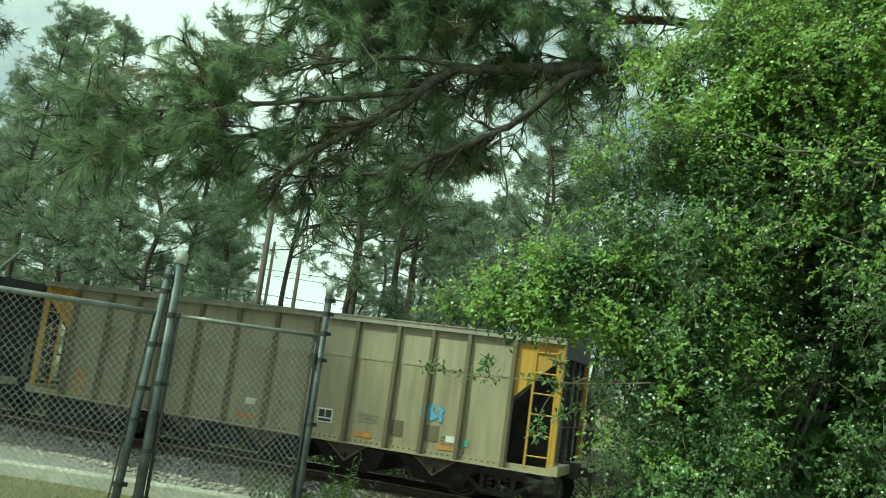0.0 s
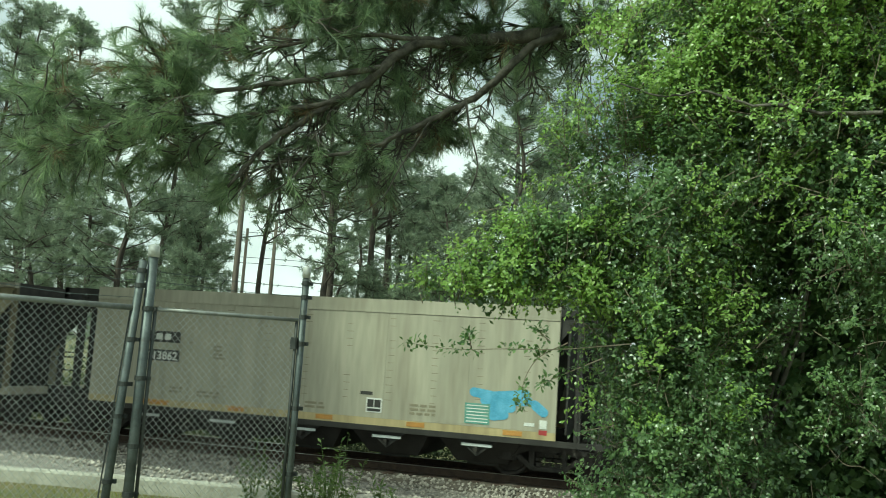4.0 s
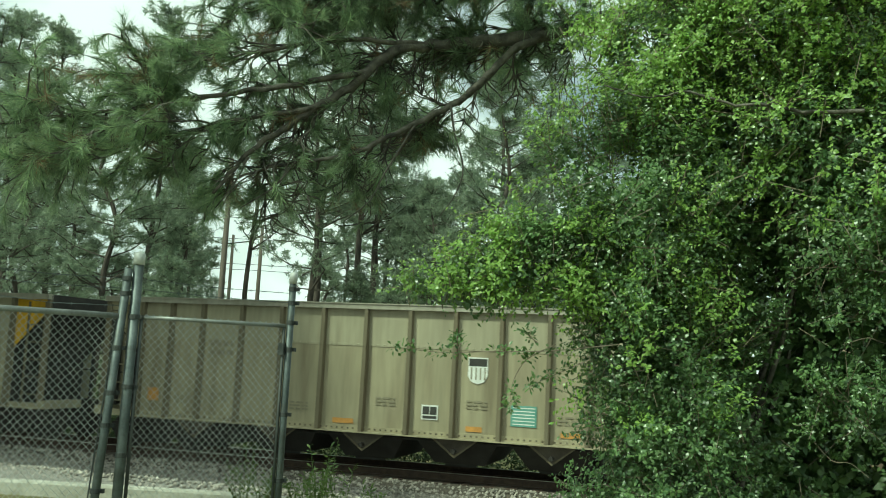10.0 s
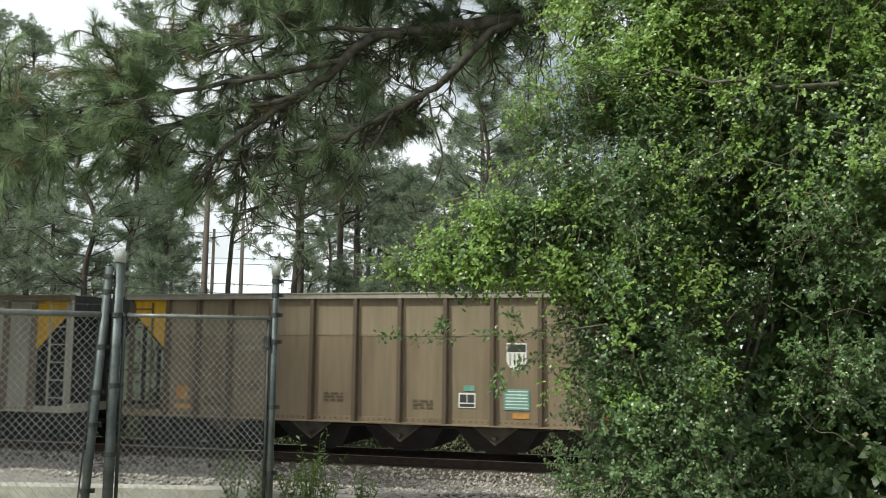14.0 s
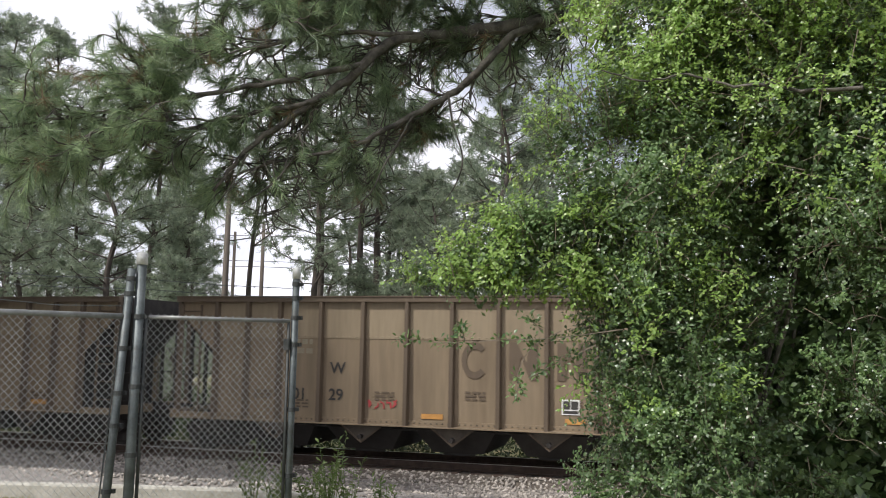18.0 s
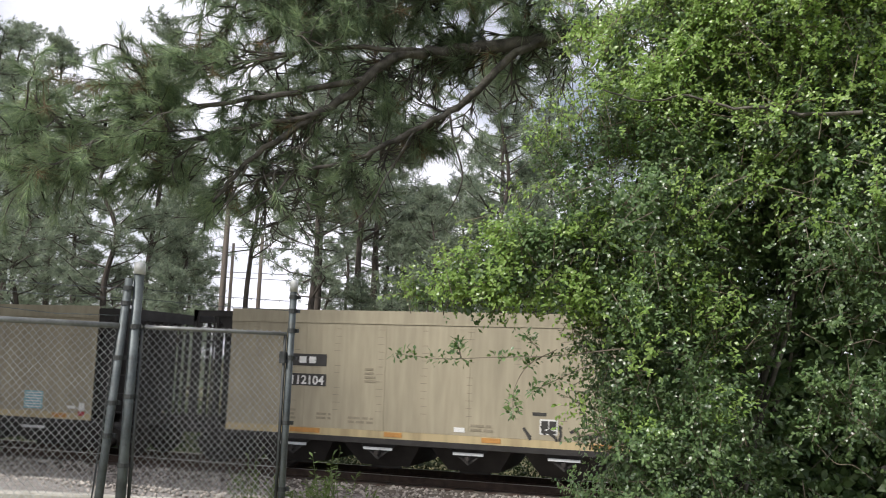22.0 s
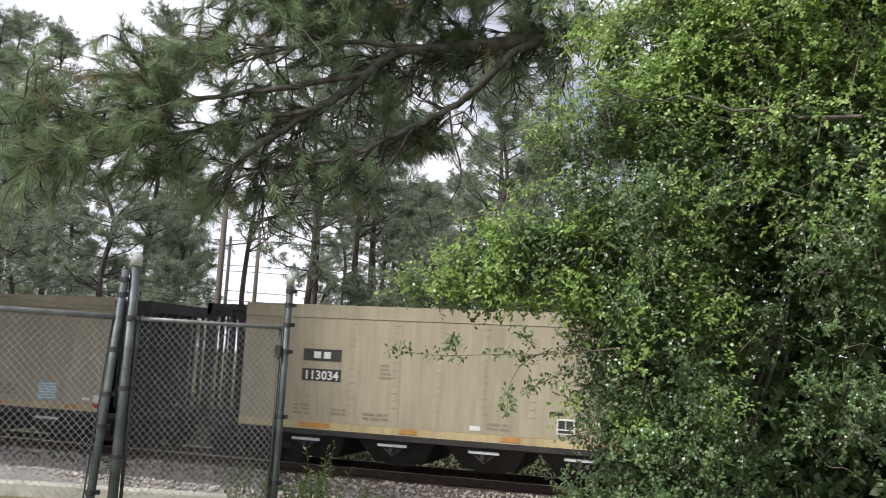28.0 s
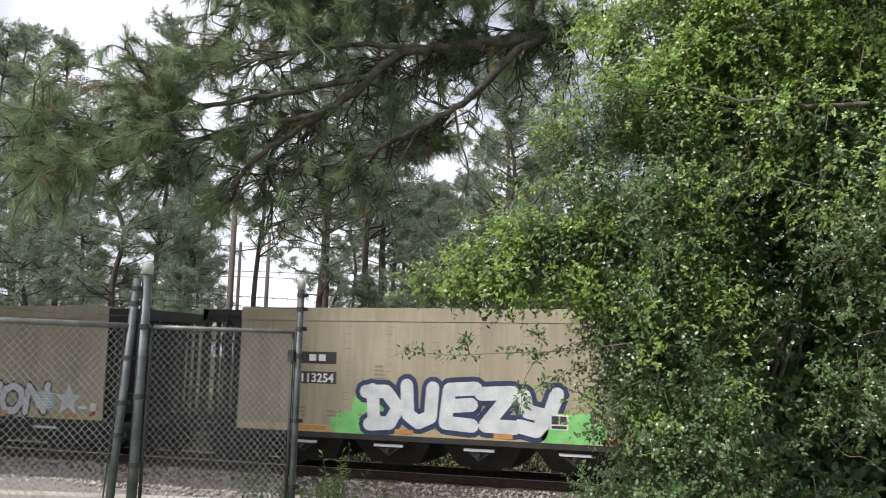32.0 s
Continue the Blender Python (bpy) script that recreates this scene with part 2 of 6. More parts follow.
M = dict(
    tan=car_paint("tan_paint", (0.375, 0.325, 0.218), 0.4),
    olive=car_paint("olive_tan_paint", (0.37, 0.325, 0.215), 0.45),
    brown=car_paint("brown_tan_paint", (0.24, 0.182, 0.115), 0.5),
    dark_brown=car_paint("dark_brown_paint", (0.15, 0.115, 0.078), 0.5),
    black=car_paint("black_paint", (0.042, 0.039, 0.033), 0.4),
    grey=car_paint("light_grey_paint", (0.44, 0.41, 0.32), 0.3),
    cream=car_paint("cream_grey_paint", (0.40, 0.355, 0.246), 0.22, (0.3, 0.25, 0.17)),
    # side posts, set darker than the sheets they stand on
    rib_olive=car_paint("olive_post_dark", (0.165, 0.138, 0.088), 0.5),
    rib_tan=car_paint("tan_post_dark", (0.19, 0.15, 0.098), 0.45),
    rib_brown=car_paint("brown_post_dark", (0.115, 0.084, 0.055), 0.5),
    # top chord, set greyer than the body sheets
    chord=car_paint("greyish_chord", (0.36, 0.335, 0.27), 0.3),
    # upper plates: body colours lightened for the light their bulge catches
    up_olive=car_paint("olive_upper_lit", (0.40, 0.362, 0.252), 0.25),
    up_tan=car_paint("tan_upper_lit", (0.43, 0.38, 0.26), 0.22),
    up_brown=car_paint("brown_upper_lit", (0.285, 0.225, 0.145), 0.3),
    # apron plates, much darker than the car body
    dark_apron=surface("dark_apron", (0.075, 0.062, 0.05), (0.13, 0.11, 0.085), rough=0.85, scale=4, bump=0.2),
    grime_line=surface("grimy_rivets", (0.09, 0.072, 0.05), (0.16, 0.13, 0.09), rough=0.8, scale=5, bump=0),
    dusty=car_paint("dusty_sill_paint", (0.42, 0.38, 0.3), 0.3),
    worn_print=surface("worn_dark_print", (0.065, 0.06, 0.05), (0.095, 0.088, 0.075), rough=0.7, scale=5, bump=0),
    weld=surface("weld_dashes", (0.22, 0.19, 0.135), (0.29, 0.25, 0.18), rough=0.7, scale=5, bump=0),
    pale_blue=surface("pale_blue_marking", (0.2, 0.42, 0.46), (0.28, 0.5, 0.54), rough=0.6, scale=5, bump=0.02),
    yellow=car_paint("yellow_paint", (0.72, 0.42, 0.02), 0.25),
    amber=car_paint("amber_paint", (0.55, 0.32, 0.06), 0.3),
    red=car_paint("red_paint", (0.42, 0.045, 0.05), 0.3),
    green=car_paint("green_paint", (0.035, 0.11, 0.06), 0.3),
    stripe=car_paint("stripe_paint", (0.52, 0.42, 0.23), 0.4),
    orange=surface("orange_reflector", (0.42, 0.21, 0.06), (0.56, 0.28, 0.07), rough=0.6, scale=6, bump=0.02),
    white=surface("white_marking", (0.66, 0.66, 0.62), (0.8, 0.8, 0.76), rough=0.6, scale=5, bump=0.02),
    ink=surface("black_marking", (0.035, 0.033, 0.03), (0.05, 0.048, 0.042), rough=0.6, scale=5, bump=0.02),
    faint=surface("faded_marking", (0.235, 0.205, 0.14), (0.28, 0.245, 0.17), rough=0.7, scale=5, bump=0.02),
    teal=surface("teal_marking", (0.12, 0.29, 0.24), (0.17, 0.36, 0.3), rough=0.6, scale=5, bump=0.02),
    sky_blue=surface("blue_spray_paint", (0.10, 0.33, 0.52), (0.18, 0.46, 0.66), rough=0.5, scale=5, bump=0.02),
    deep_blue=surface("deep_blue_spray_paint", (0.05, 0.13, 0.33), (0.09, 0.2, 0.45), rough=0.5, scale=5, bump=0.02),
    navy=surface("navy_spray_paint", (0.02, 0.03, 0.07), (0.035, 0.05, 0.11), rough=0.5, scale=5, bump=0.02),
    lime=surface("lime_spray_paint", (0.14, 0.46, 0.12), (0.26, 0.6, 0.2), rough=0.5, scale=3, bump=0.02),
    worn_silver=surface("worn_silver_paint", (0.16, 0.16, 0.14), (0.42, 0.42, 0.38), rough=0.6, scale=5, bump=0.02),
    silver=surface("silver_spray_paint", (0.5, 0.52, 0.52), (0.68, 0.7, 0.7), rough=0.45, scale=3, bump=0.02),
    rust=surface("rusted_steel", (0.06, 0.036, 0.025), (0.11, 0.066, 0.042), rough=0.85, scale=9, bump=0.3),
    # grime, with the near-black shade under the cars put into both steels
    shaded_wheel_grime=surface("shaded_grimy_wheel", (0.02, 0.017, 0.015), (0.045, 0.038, 0.032), rough=0.75, scale=6, bump=0.2),
    shaded_dirt_steel=surface("shaded_grimy_steel", (0.02, 0.018, 0.016), (0.046, 0.04, 0.034), rough=0.8, scale=5, bump=0.25),
    frame_black=surface("black_end_frame", (0.022, 0.02, 0.018), (0.04, 0.037, 0.033), rough=0.7, scale=3, bump=0.1),
    rail=surface("rail_steel", (0.045, 0.03, 0.022), (0.085, 0.055, 0.04), rough=0.7, metal=0.3, scale=7, bump=0.2),
    rail_head=surface("polished_rail_head", (0.5, 0.48, 0.46), (0.62, 0.6, 0.58), rough=0.3, metal=1.0, scale=9, bump=0.05),
    tie=surface("creosoted_timber", (0.045, 0.03, 0.023), (0.10, 0.064, 0.047), rough=0.9, scale=3, fine=30, bump=0.5, stretch=(8, 1, 8)),
    ballast=surface("ballast_gravel", (0.17, 0.155, 0.14), (0.33, 0.305, 0.275), rough=0.95, scale=14, fine=70, bump=0.8, stain=(0.10, 0.07, 0.05), stain_amount=0.5),
    ballast_dark=surface("oiled_shaded_ballast", (0.07, 0.058, 0.047), (0.15, 0.125, 0.1), rough=0.9, scale=14, fine=70, bump=0.8),
    stone=surface("ballast_stone", (0.235, 0.212, 0.182), (0.41, 0.37, 0.325), rough=0.95, scale=5, fine=60, bump=0.4, island=0.4),
    concrete=surface("weathered_concrete", (0.36, 0.34, 0.29), (0.5, 0.48, 0.42), rough=0.9, scale=2.5, fine=40, bump=0.35, stain=(0.16, 0.15, 0.11), stain_amount=0.5),
    galv=surface("weathered_galvanised_steel", (0.075, 0.09, 0.092), (0.16, 0.18, 0.182), rough=0.55, metal=0.55, scale=6, fine=60, bump=0.08, stain=(0.08, 0.07, 0.055), stain_amount=0.35),
    wire=surface("galvanised_wire", (0.36, 0.375, 0.37), (0.56, 0.575, 0.56), rough=0.45, metal=0.25, scale=12, bump=0.0),
    # top rails only: sunlight on them is put into this paler steel
    pipe=surface("sunlit_galvanised_pipe", (0.22, 0.23, 0.225), (0.36, 0.37, 0.36), rough=0.5, metal=0.35, scale=6, fine=60, bump=0.06, stain=(0.12, 0.1, 0.08), stain_amount=0.35),
    cap=surface("cap_aluminium", (0.55, 0.56, 0.54), (0.74, 0.75, 0.72), rough=0.5, metal=0.25, scale=8, bump=0.05),
    band=surface("dark_fitting", (0.05, 0.055, 0.055), (0.1, 0.105, 0.1), rough=0.6, metal=0.5, scale=9, bump=0.1),
    ground=surface("grass_ground", (0.075, 0.09, 0.03), (0.17, 0.15, 0.075), rough=1.0, scale=0.7, fine=14, bump=0.6, stain=(0.20, 0.15, 0.09), stain_amount=0.7),
    grass=foliage("grass_blades", (0.10, 0.17, 0.025), (0.28, 0.27, 0.08), rough=0.6),
    bark=surface("pine_bark", (0.05, 0.042, 0.036), (0.12, 0.10, 0.085), rough=0.95, scale=5, fine=24, bump=0.9, stretch=(1, 1, 0.25)),
    limb=surface("limb_bark", (0.04, 0.037, 0.032), (0.17, 0.155, 0.13), rough=0.95, scale=9, fine=45, bump=0.7),
    twig=surface("twig_bark", (0.13, 0.105, 0.075), (0.24, 0.2, 0.15), rough=0.9, scale=9, bump=0.2),
    needle=foliage("pine_needles", (0.11, 0.17, 0.1), (0.31, 0.39, 0.225), rough=0.32, through_light=0.4, spread=0.5),
    # distance haze is mixed into this paler, greyer needle colour
    needle_hazed=foliage("hazy_far_needles", (0.145, 0.195, 0.142), (0.31, 0.355, 0.25), rough=0.45, through_light=0.35, spread=0.4),
    needle_dead=foliage("dry_pine_needles", (0.15, 0.105, 0.06), (0.25, 0.18, 0.10), rough=0.6, through_light=0.2),
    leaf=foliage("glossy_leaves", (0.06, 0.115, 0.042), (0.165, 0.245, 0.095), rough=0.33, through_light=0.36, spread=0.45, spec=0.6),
    # young shoots; also the colour of leaves where the crown catches sun
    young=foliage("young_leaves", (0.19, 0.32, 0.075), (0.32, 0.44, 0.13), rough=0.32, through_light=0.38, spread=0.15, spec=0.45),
    weed=foliage("weed_leaves", (0.075, 0.125, 0.035), (0.16, 0.215, 0.075), rough=0.5, through_light=0.35),
    # dark leaf tone holds the shade of cars and trees behind the track
    scrub=foliage("shaded_scrub_leaves", (0.022, 0.042, 0.015), (0.06, 0.085, 0.03), rough=0.55, through_light=0.3),
    pole=surface("pole_timber", (0.11, 0.09, 0.075), (0.2, 0.17, 0.145), rough=0.95, scale=2, fine=20, bump=0.4, stretch=(1, 1, 0.1)),
    cable=surface("cable_black", (0.02, 0.02, 0.02), (0.03, 0.03, 0.03), rough=0.7, scale=4, bump=0),
)


# ---- mesh tools ----
class Geo:
    """Collects faces for one mesh."""

    def __init__(self):
        self.v, self.f = [], []

    def add(self, verts, faces):
        k = len(self.v)
        self.v += [tuple(p) for p in verts]
        self.f += [tuple(i + k for i in q) for q in faces]
        return self

    def box(self, x0, x1, y0, y1, z0, z1, c=0.0):
        """A box; c chamfers the edges that run along z."""
        if c:
            ring = [(x0 + c, y0), (x1 - c, y0), (x1, y0 + c), (x1, y1 - c), (x1 - c, y1), (x0 + c, y1), (x0, y1 - c), (x0, y0 + c)]
        else:
            ring = [(x0, y0), (x1, y0), (x1, y1), (x0, y1)]
        n = len(ring)
        verts = [(*p, z0) for p in ring] + [(*p, z1) for p in ring]
        faces = [tuple(range(n))[::-1], tuple(range(n, 2 * n))] + [(i, (i + 1) % n, n + (i + 1) % n, n + i) for i in range(n)]
        return self.add(verts, faces)

    def prism(self, outline, y0, y1):
        """A plate from an outline in x and z, from y0 to y1."""
        n = len(outline)
        verts = [(x, y0, z) for x, z in outline] + [(x, y1, z) for x, z in outline]
        faces = [tuple(range(n)), tuple(range(n, 2 * n))[::-1]] + [(i, n + i, n + (i + 1) % n, (i + 1) % n) for i in range(n)]
        return self.add(verts, faces)

    def tube(self, pts, radii, n=6, closed=True):
        """A tapering tube along points."""
        pts = [Vector(p) for p in pts]
        rings = []
        for i, p in enumerate(pts):
            d = (pts[min(i + 1, len(pts) - 1)] - pts[max(i - 1, 0)]).normalized()
            a = d.orthogonal() if i == 0 else (a - d * a.dot(d))
            a = a.normalized()
            b = d.cross(a)
            r = radii[i] if hasattr(radii, "__len__") else radii
            rings.append([p + (a * math.cos(k * 2 * math.pi / n) + b * math.sin(k * 2 * math.pi / n)) * r for k in range(n)])
        verts = [v for ring in rings for v in ring]
        faces = [(i * n + k, i * n + (k + 1) % n, (i + 1) * n + (k + 1) % n, (i + 1) * n + k) for i in range(len(pts) - 1) for k in range(n)]
        if closed:
            faces += [tuple(range(n))[::-1], tuple(range(len(verts) - n, len(verts)))]
        return self.add(verts, faces)

    def mesh(self, name, material, smooth=False):
        me = bpy.data.meshes.new(name)
        me.from_pydata(self.v, [], self.f)
        me.materials.append(material)
        if smooth:
            me.polygons.foreach_set("use_smooth", [True] * len(me.polygons))
        me.update()
        return me


def tri_mesh(name, verts, tris, material):
    """A mesh of many triangles from arrays."""
    me = bpy.data.meshes.new(name)
    verts, tris = np.asarray(verts, dtype=np.float32), np.asarray(tris, dtype=np.int32)
    me.vertices.add(len(verts))
    me.vertices.foreach_set("co", verts.ravel())
    me.loops.add(tris.size)
    me.loops.foreach_set("vertex_index", tris.ravel())
    me.polygons.add(len(tris))
    me.polygons.foreach_set("loop_start", np.arange(0, tris.size, 3, dtype=np.int32))
    me.materials.append(material)
    me.update(calc_edges=True)
    return me


def part(name, mesh, parent, label="", at=None):
    ob = new(name, mesh)
    ob.parent = parent
    if at:
        ob.location = at
    if label:
        ob["label"] = label
    return ob


def thing(name, at, label, category, group="", kind=""):
    ob = new(name)
    ob.location = at
    return tagged(ob, label, category, group, kind)


CACHE = {}


def shared(key, make):
    if key not in CACHE:
        CACHE[key] = make()
    return CACHE[key]


def unit(v):
    return v / np.maximum(np.linalg.norm(v, axis=-1, keepdims=True), 1e-9)


# ---- ground, track bed ----
RAIL_Z, TRACK_Y, SIDE_Y = -0.95, 20.95, 19.4


def ground_z(x, y):
    s = min(1, max(0, (y - 9.2) / 6.5))
    s = s * s * (3 - 2 * s)
    far = min(1, max(0, (y - 30) / 60))
    return -1.58 * s + 0.4 * far + 0.05 * noise.noise((x * 0.5, y * 0.5, 0)) * (1 if abs(y) < 60 else 0)


xs = sorted({*np.linspace(-30, 14, 89).round(2), *(-3000, -1500, -800, -400, -200, -120, -80, -50, 30, 60, 120, 250, 500, 900, 1600, 3000)})
ys = sorted({*np.linspace(-6, 32, 96).round(2), *(-3000, -1000, -300, -100, -40, -15, 38, 46, 60, 80, 110, 160, 250, 500, 1000, 2000, 3000)})
g = Geo()
g.v = [(x, y, ground_z(x, y)) for y in ys for x in xs]
n = len(xs)
g.f = [(j * n + i, j * n + i + 1, (j + 1) * n + i + 1, (j + 1) * n + i) for j in range(len(ys) - 1) for i in range(n - 1)]
tagged(new("ground", g.mesh("ground", M["ground"], True)), "dry grass and bare soil sloping down to the railway", "ground", kind="structure")

g = Geo()
bx = [-600, -300, -100, *np.linspace(-40, 16, 113), 100, 300, 650]
prof = [(15.2, -1.66), (16.4, -1.48), (17.4, -1.41), (18.4, -1.33), (19.0, -1.27), (19.55, -1.135), (20.1, -1.135), (21.0, -1.15), (22.3, -1.17), (23.2, -1.38), (25.4, -1.66)]
for x in bx:
    for y, z in prof:
        g.v.append((x, y + 0.12 * noise.noise((x, y, 3)), z + 0.035 * noise.noise((x * 1.7, y * 1.7, 9))))
k = len(prof)
strip = lambda js: [(i * k + j, (i + 1) * k + j, (i + 1) * k + j + 1, i * k + j + 1) for i in range(len(bx) - 1) for j in js]
g.f = strip((0, 1, 2, 3, 8, 9))
bed = tagged(new("ballast_bed", g.mesh("ballast_bed", M["ballast"], True)), "grey crushed stone ballast under the railway track", "ballast", kind="structure")

# darker strip under the cars: oil stain plus the train's shade in its colour
oiled_shaded = Geo()
oiled_shaded.v, oiled_shaded.f = list(g.v), strip((4, 5, 6, 7))
part("stained_ballast", oiled_shaded.mesh("stained_ballast", M["ballast_dark"], True), bed, "ballast between the ties, darkened for oil and shade under the cars")
rng = np.random.default_rng(4)


def stones(count, x0, x1, y0, y1, zf, smin, smax):
    base = np.array([(1, 0, 0), (-1, 0, 0), (0, 1, 0), (0, -1, 0), (0, 0, 1), (0, 0, -1)], float)
    tri = np.array([(0, 2, 4), (2, 1, 4), (1, 3, 4), (3, 0, 4), (2, 0, 5), (1, 2, 5), (3, 1, 5), (0, 3, 5)])
    p = np.stack([rng.uniform(x0, x1, count), rng.uniform(y0, y1, count)], 1)
    z = np.interp(p[:, 1], [a for a, _ in zf], [b for _, b in zf])
    s = rng.uniform(smin, smax, (count, 1, 1)) * rng.uniform(0.6, 1.3, (count, 6, 1))
    a = rng.uniform(0, 6.28, count)
    rot = np.zeros((count, 3, 3))
    rot[:, 0, 0], rot[:, 0, 1], rot[:, 1, 0], rot[:, 1, 1], rot[:, 2, 2] = np.cos(a), -np.sin(a), np.sin(a), np.cos(a), 0.8
    v = np.einsum("nij,nkj->nki", rot, base[None] * s) + np.stack([p[:, 0], p[:, 1], z + 0.01], 1)[:, None]
    t = tri[None] + (np.arange(count) * 6)[:, None, None]
    return tri_mesh("ballast_stones", v.reshape(-1, 3), t.reshape(-1, 3), M["stone"])


st = part("ballast_stones", stones(15000, -22, 6, 16.4, 19.6, prof, 0.026, 0.06), bed)
st["kind"] = "stuff"

track = tagged(new("railway_track"), "rusty steel rails on dark timber ties in grey ballast", "track", kind="structure")
for y in (TRACK_Y - 0.7525, TRACK_Y + 0.7525):
    g = Geo()
    for x0, x1 in ((-600, -40), (-40, 20), (20, 650)):
        g.box(x0, x1, y - 0.075, y + 0.075, RAIL_Z - 0.17, RAIL_Z - 0.145)
        g.box(x0, x1, y - 0.012, y + 0.012, RAIL_Z - 0.15, RAIL_Z - 0.035)
        g.box(x0, x1, y - 0.036, y + 0.036, RAIL_Z - 0.04, RAIL_Z - 0.006)
    r = part("rail", g.mesh("rail", M["rail"]), track)
    part("rail_head", Geo().box(-600, 650, y - 0.03, y + 0.03, RAIL_Z - 0.006, RAIL_Z).mesh("rail_head", M["rail_head"]), r, "polished running surface")
tie = Geo().box(-0.115, 0.115, -1.3, 1.3, -0.17, 0, 0.01).mesh("tie", M["tie"])
for i in range(88):
    o = part("tie", tie, track, at=(-36 + i * 0.52 + rng.uniform(-0.03, 0.03), TRACK_Y + rng.uniform(-0.04, 0.04), RAIL_Z - 0.172))
    o.rotation_euler[2] = rng.uniform(-0.02, 0.02)

# ---- hopper cars ----
# local x runs along the train, z = 0 at the rail head, the viewer's side is y = -1.55
SILL, TOP, HALF_W = 0.82, 3.70, 1.55
SEAM = 2.74       # lap between the lower and upper side plates
RIB_END, RIB_SHEET, SMOOTH_SHEET = 6.93, 5.9, 5.87
POST_SHORT = (-5.84, -4.8, -3.95, -3.12, -2.1, -1.05, 0.0, 1.05, 2.1, 3.12, 3.95, 4.8, 5.84)
POST_X = (-5.84, -5.02, -4.18, -3.14, -2.1, -1.05, 0.0, 1.05, 2.1, 3.14, 4.18, 5.02, 5.84)     # narrower bays at the ends
PITCH = 15.5


def wheel_mesh():
    g = Geo()
    n = 16
    prof = [(-0.07, 0.10), (-0.07, 0.14), (0.0, 0.16), (0.0, 0.36), (-0.05, 0.40), (-0.05, 0.455), (0.07, 0.46), (0.1, 0.49), (0.1, 0.10)]
    k = len(prof)
    for i in range(n):
        a = i * 2 * math.pi / n
        g.v += [(r * math.cos(a), y, r * math.sin(a)) for y, r in prof]
    g.f = [(i * k + j, i * k + (j + 1) % k, ((i + 1) % n) * k + (j + 1) % k, ((i + 1) % n) * k + j) for i in range(n) for j in range(k)]
    return g.mesh("wheel", M["shaded_wheel_grime"], False)


def side_frame_mesh():
    g = Geo()
    top = [(-1.2, 0.62), (-0.75, 0.66), (-0.42, 0.78), (0.42, 0.78), (0.75, 0.66), (1.2, 0.62), (1.2, 0.46), (1.08, 0.36), (0.72, 0.36), (0.66, 0.5), (0.42, 0.6), (0.34, 0.6), (-0.34, 0.6), (-0.42, 0.6), (-0.66, 0.5), (-0.72, 0.36), (-1.08, 0.36), (-1.2, 0.46)]
    g.prism(top, -0.09, 0.09)
    g.prism([(-0.7, 0.44), (-0.62, 0.5), (-0.34, 0.28), (0.34, 0.28), (0.62, 0.5), (0.7, 0.44), (0.36, 0.18), (-0.36, 0.18)], -0.08, 0.08)
    g.box(-0.4, -0.3, -0.07, 0.07, 0.28, 0.62)
    g.box(0.3, 0.4, -0.07, 0.07, 0.28, 0.62)
    return g.mesh("side_frame", M["shaded_dirt_steel"])


def spring_mesh():
    g = Geo()
    for x in (-0.2, 0, 0.2):
        for k in range(3):
            g.tube([(x, 0, 0.29 + k * 0.1), (x, 0, 0.36 + k * 0.1)], 0.08, 6, False)
    return g.mesh("spring_pack", M["shaded_dirt_steel"])


def truck(car, x):
    base = shared("bolster", lambda: Geo().box(-0.2, 0.2, -1.05, 1.05, 0.5, 0.74, 0.03).mesh("truck", M["shaded_dirt_steel"]))
    t = part("truck", base, car, "four-wheel steel truck", (x, 0, 0))
    for y in (-1.03, 1.03):
        part("side_frame", shared("side_frame", side_frame_mesh), t, at=(0, y, 0))
        part("spring_pack", shared("springs", spring_mesh), t, at=(0, y, 0))["kind"] = "stuff"
    for dx in (-0.89, 0.89):
        part("axle", shared("axle", lambda: Geo().tube([(0, -1.0, 0.46), (0, 1.0, 0.46)], 0.08, 8).mesh("axle", M["shaded_dirt_steel"])), t, at=(dx, 0, 0))
        for y, turn in ((-0.76, 0), (0.76, math.pi)):
            w = part("wheel", shared("wheel", wheel_mesh), t, at=(dx, y, 0.46))
            w.rotation_euler[2] = turn
        for y in (-1.13, 1.13):
            part("bearing_cap", shared("bearing", lambda: Geo().tube([(0, -0.05, 0), (0, 0.05, 0)], 0.11, 10).mesh("bearing_cap", M["shaded_wheel_grime"])), t, at=(dx, y, 0.48))


def ladder(car, x0, x1, y, z0, z1, mat, key):
    def stiles():
        g = Geo()
        for x in (x0, x1):
            g.box(x - 0.022, x + 0.022, y - 0.015, y + 0.025, z0, z1)
        return g.mesh("ladder", mat)
    lad = part("ladder", shared(("ladder", key, mat.name), stiles), car)
    for i in range(6):
        z = z0 + 0.25 + i * (z1 - z0 - 0.4) / 5
        part("rung", shared(("rung", key, mat.name, i), lambda: Geo().tube([(x0, y, z), (x1, y, z)], 0.016, 6).mesh("rung", mat)), lad)


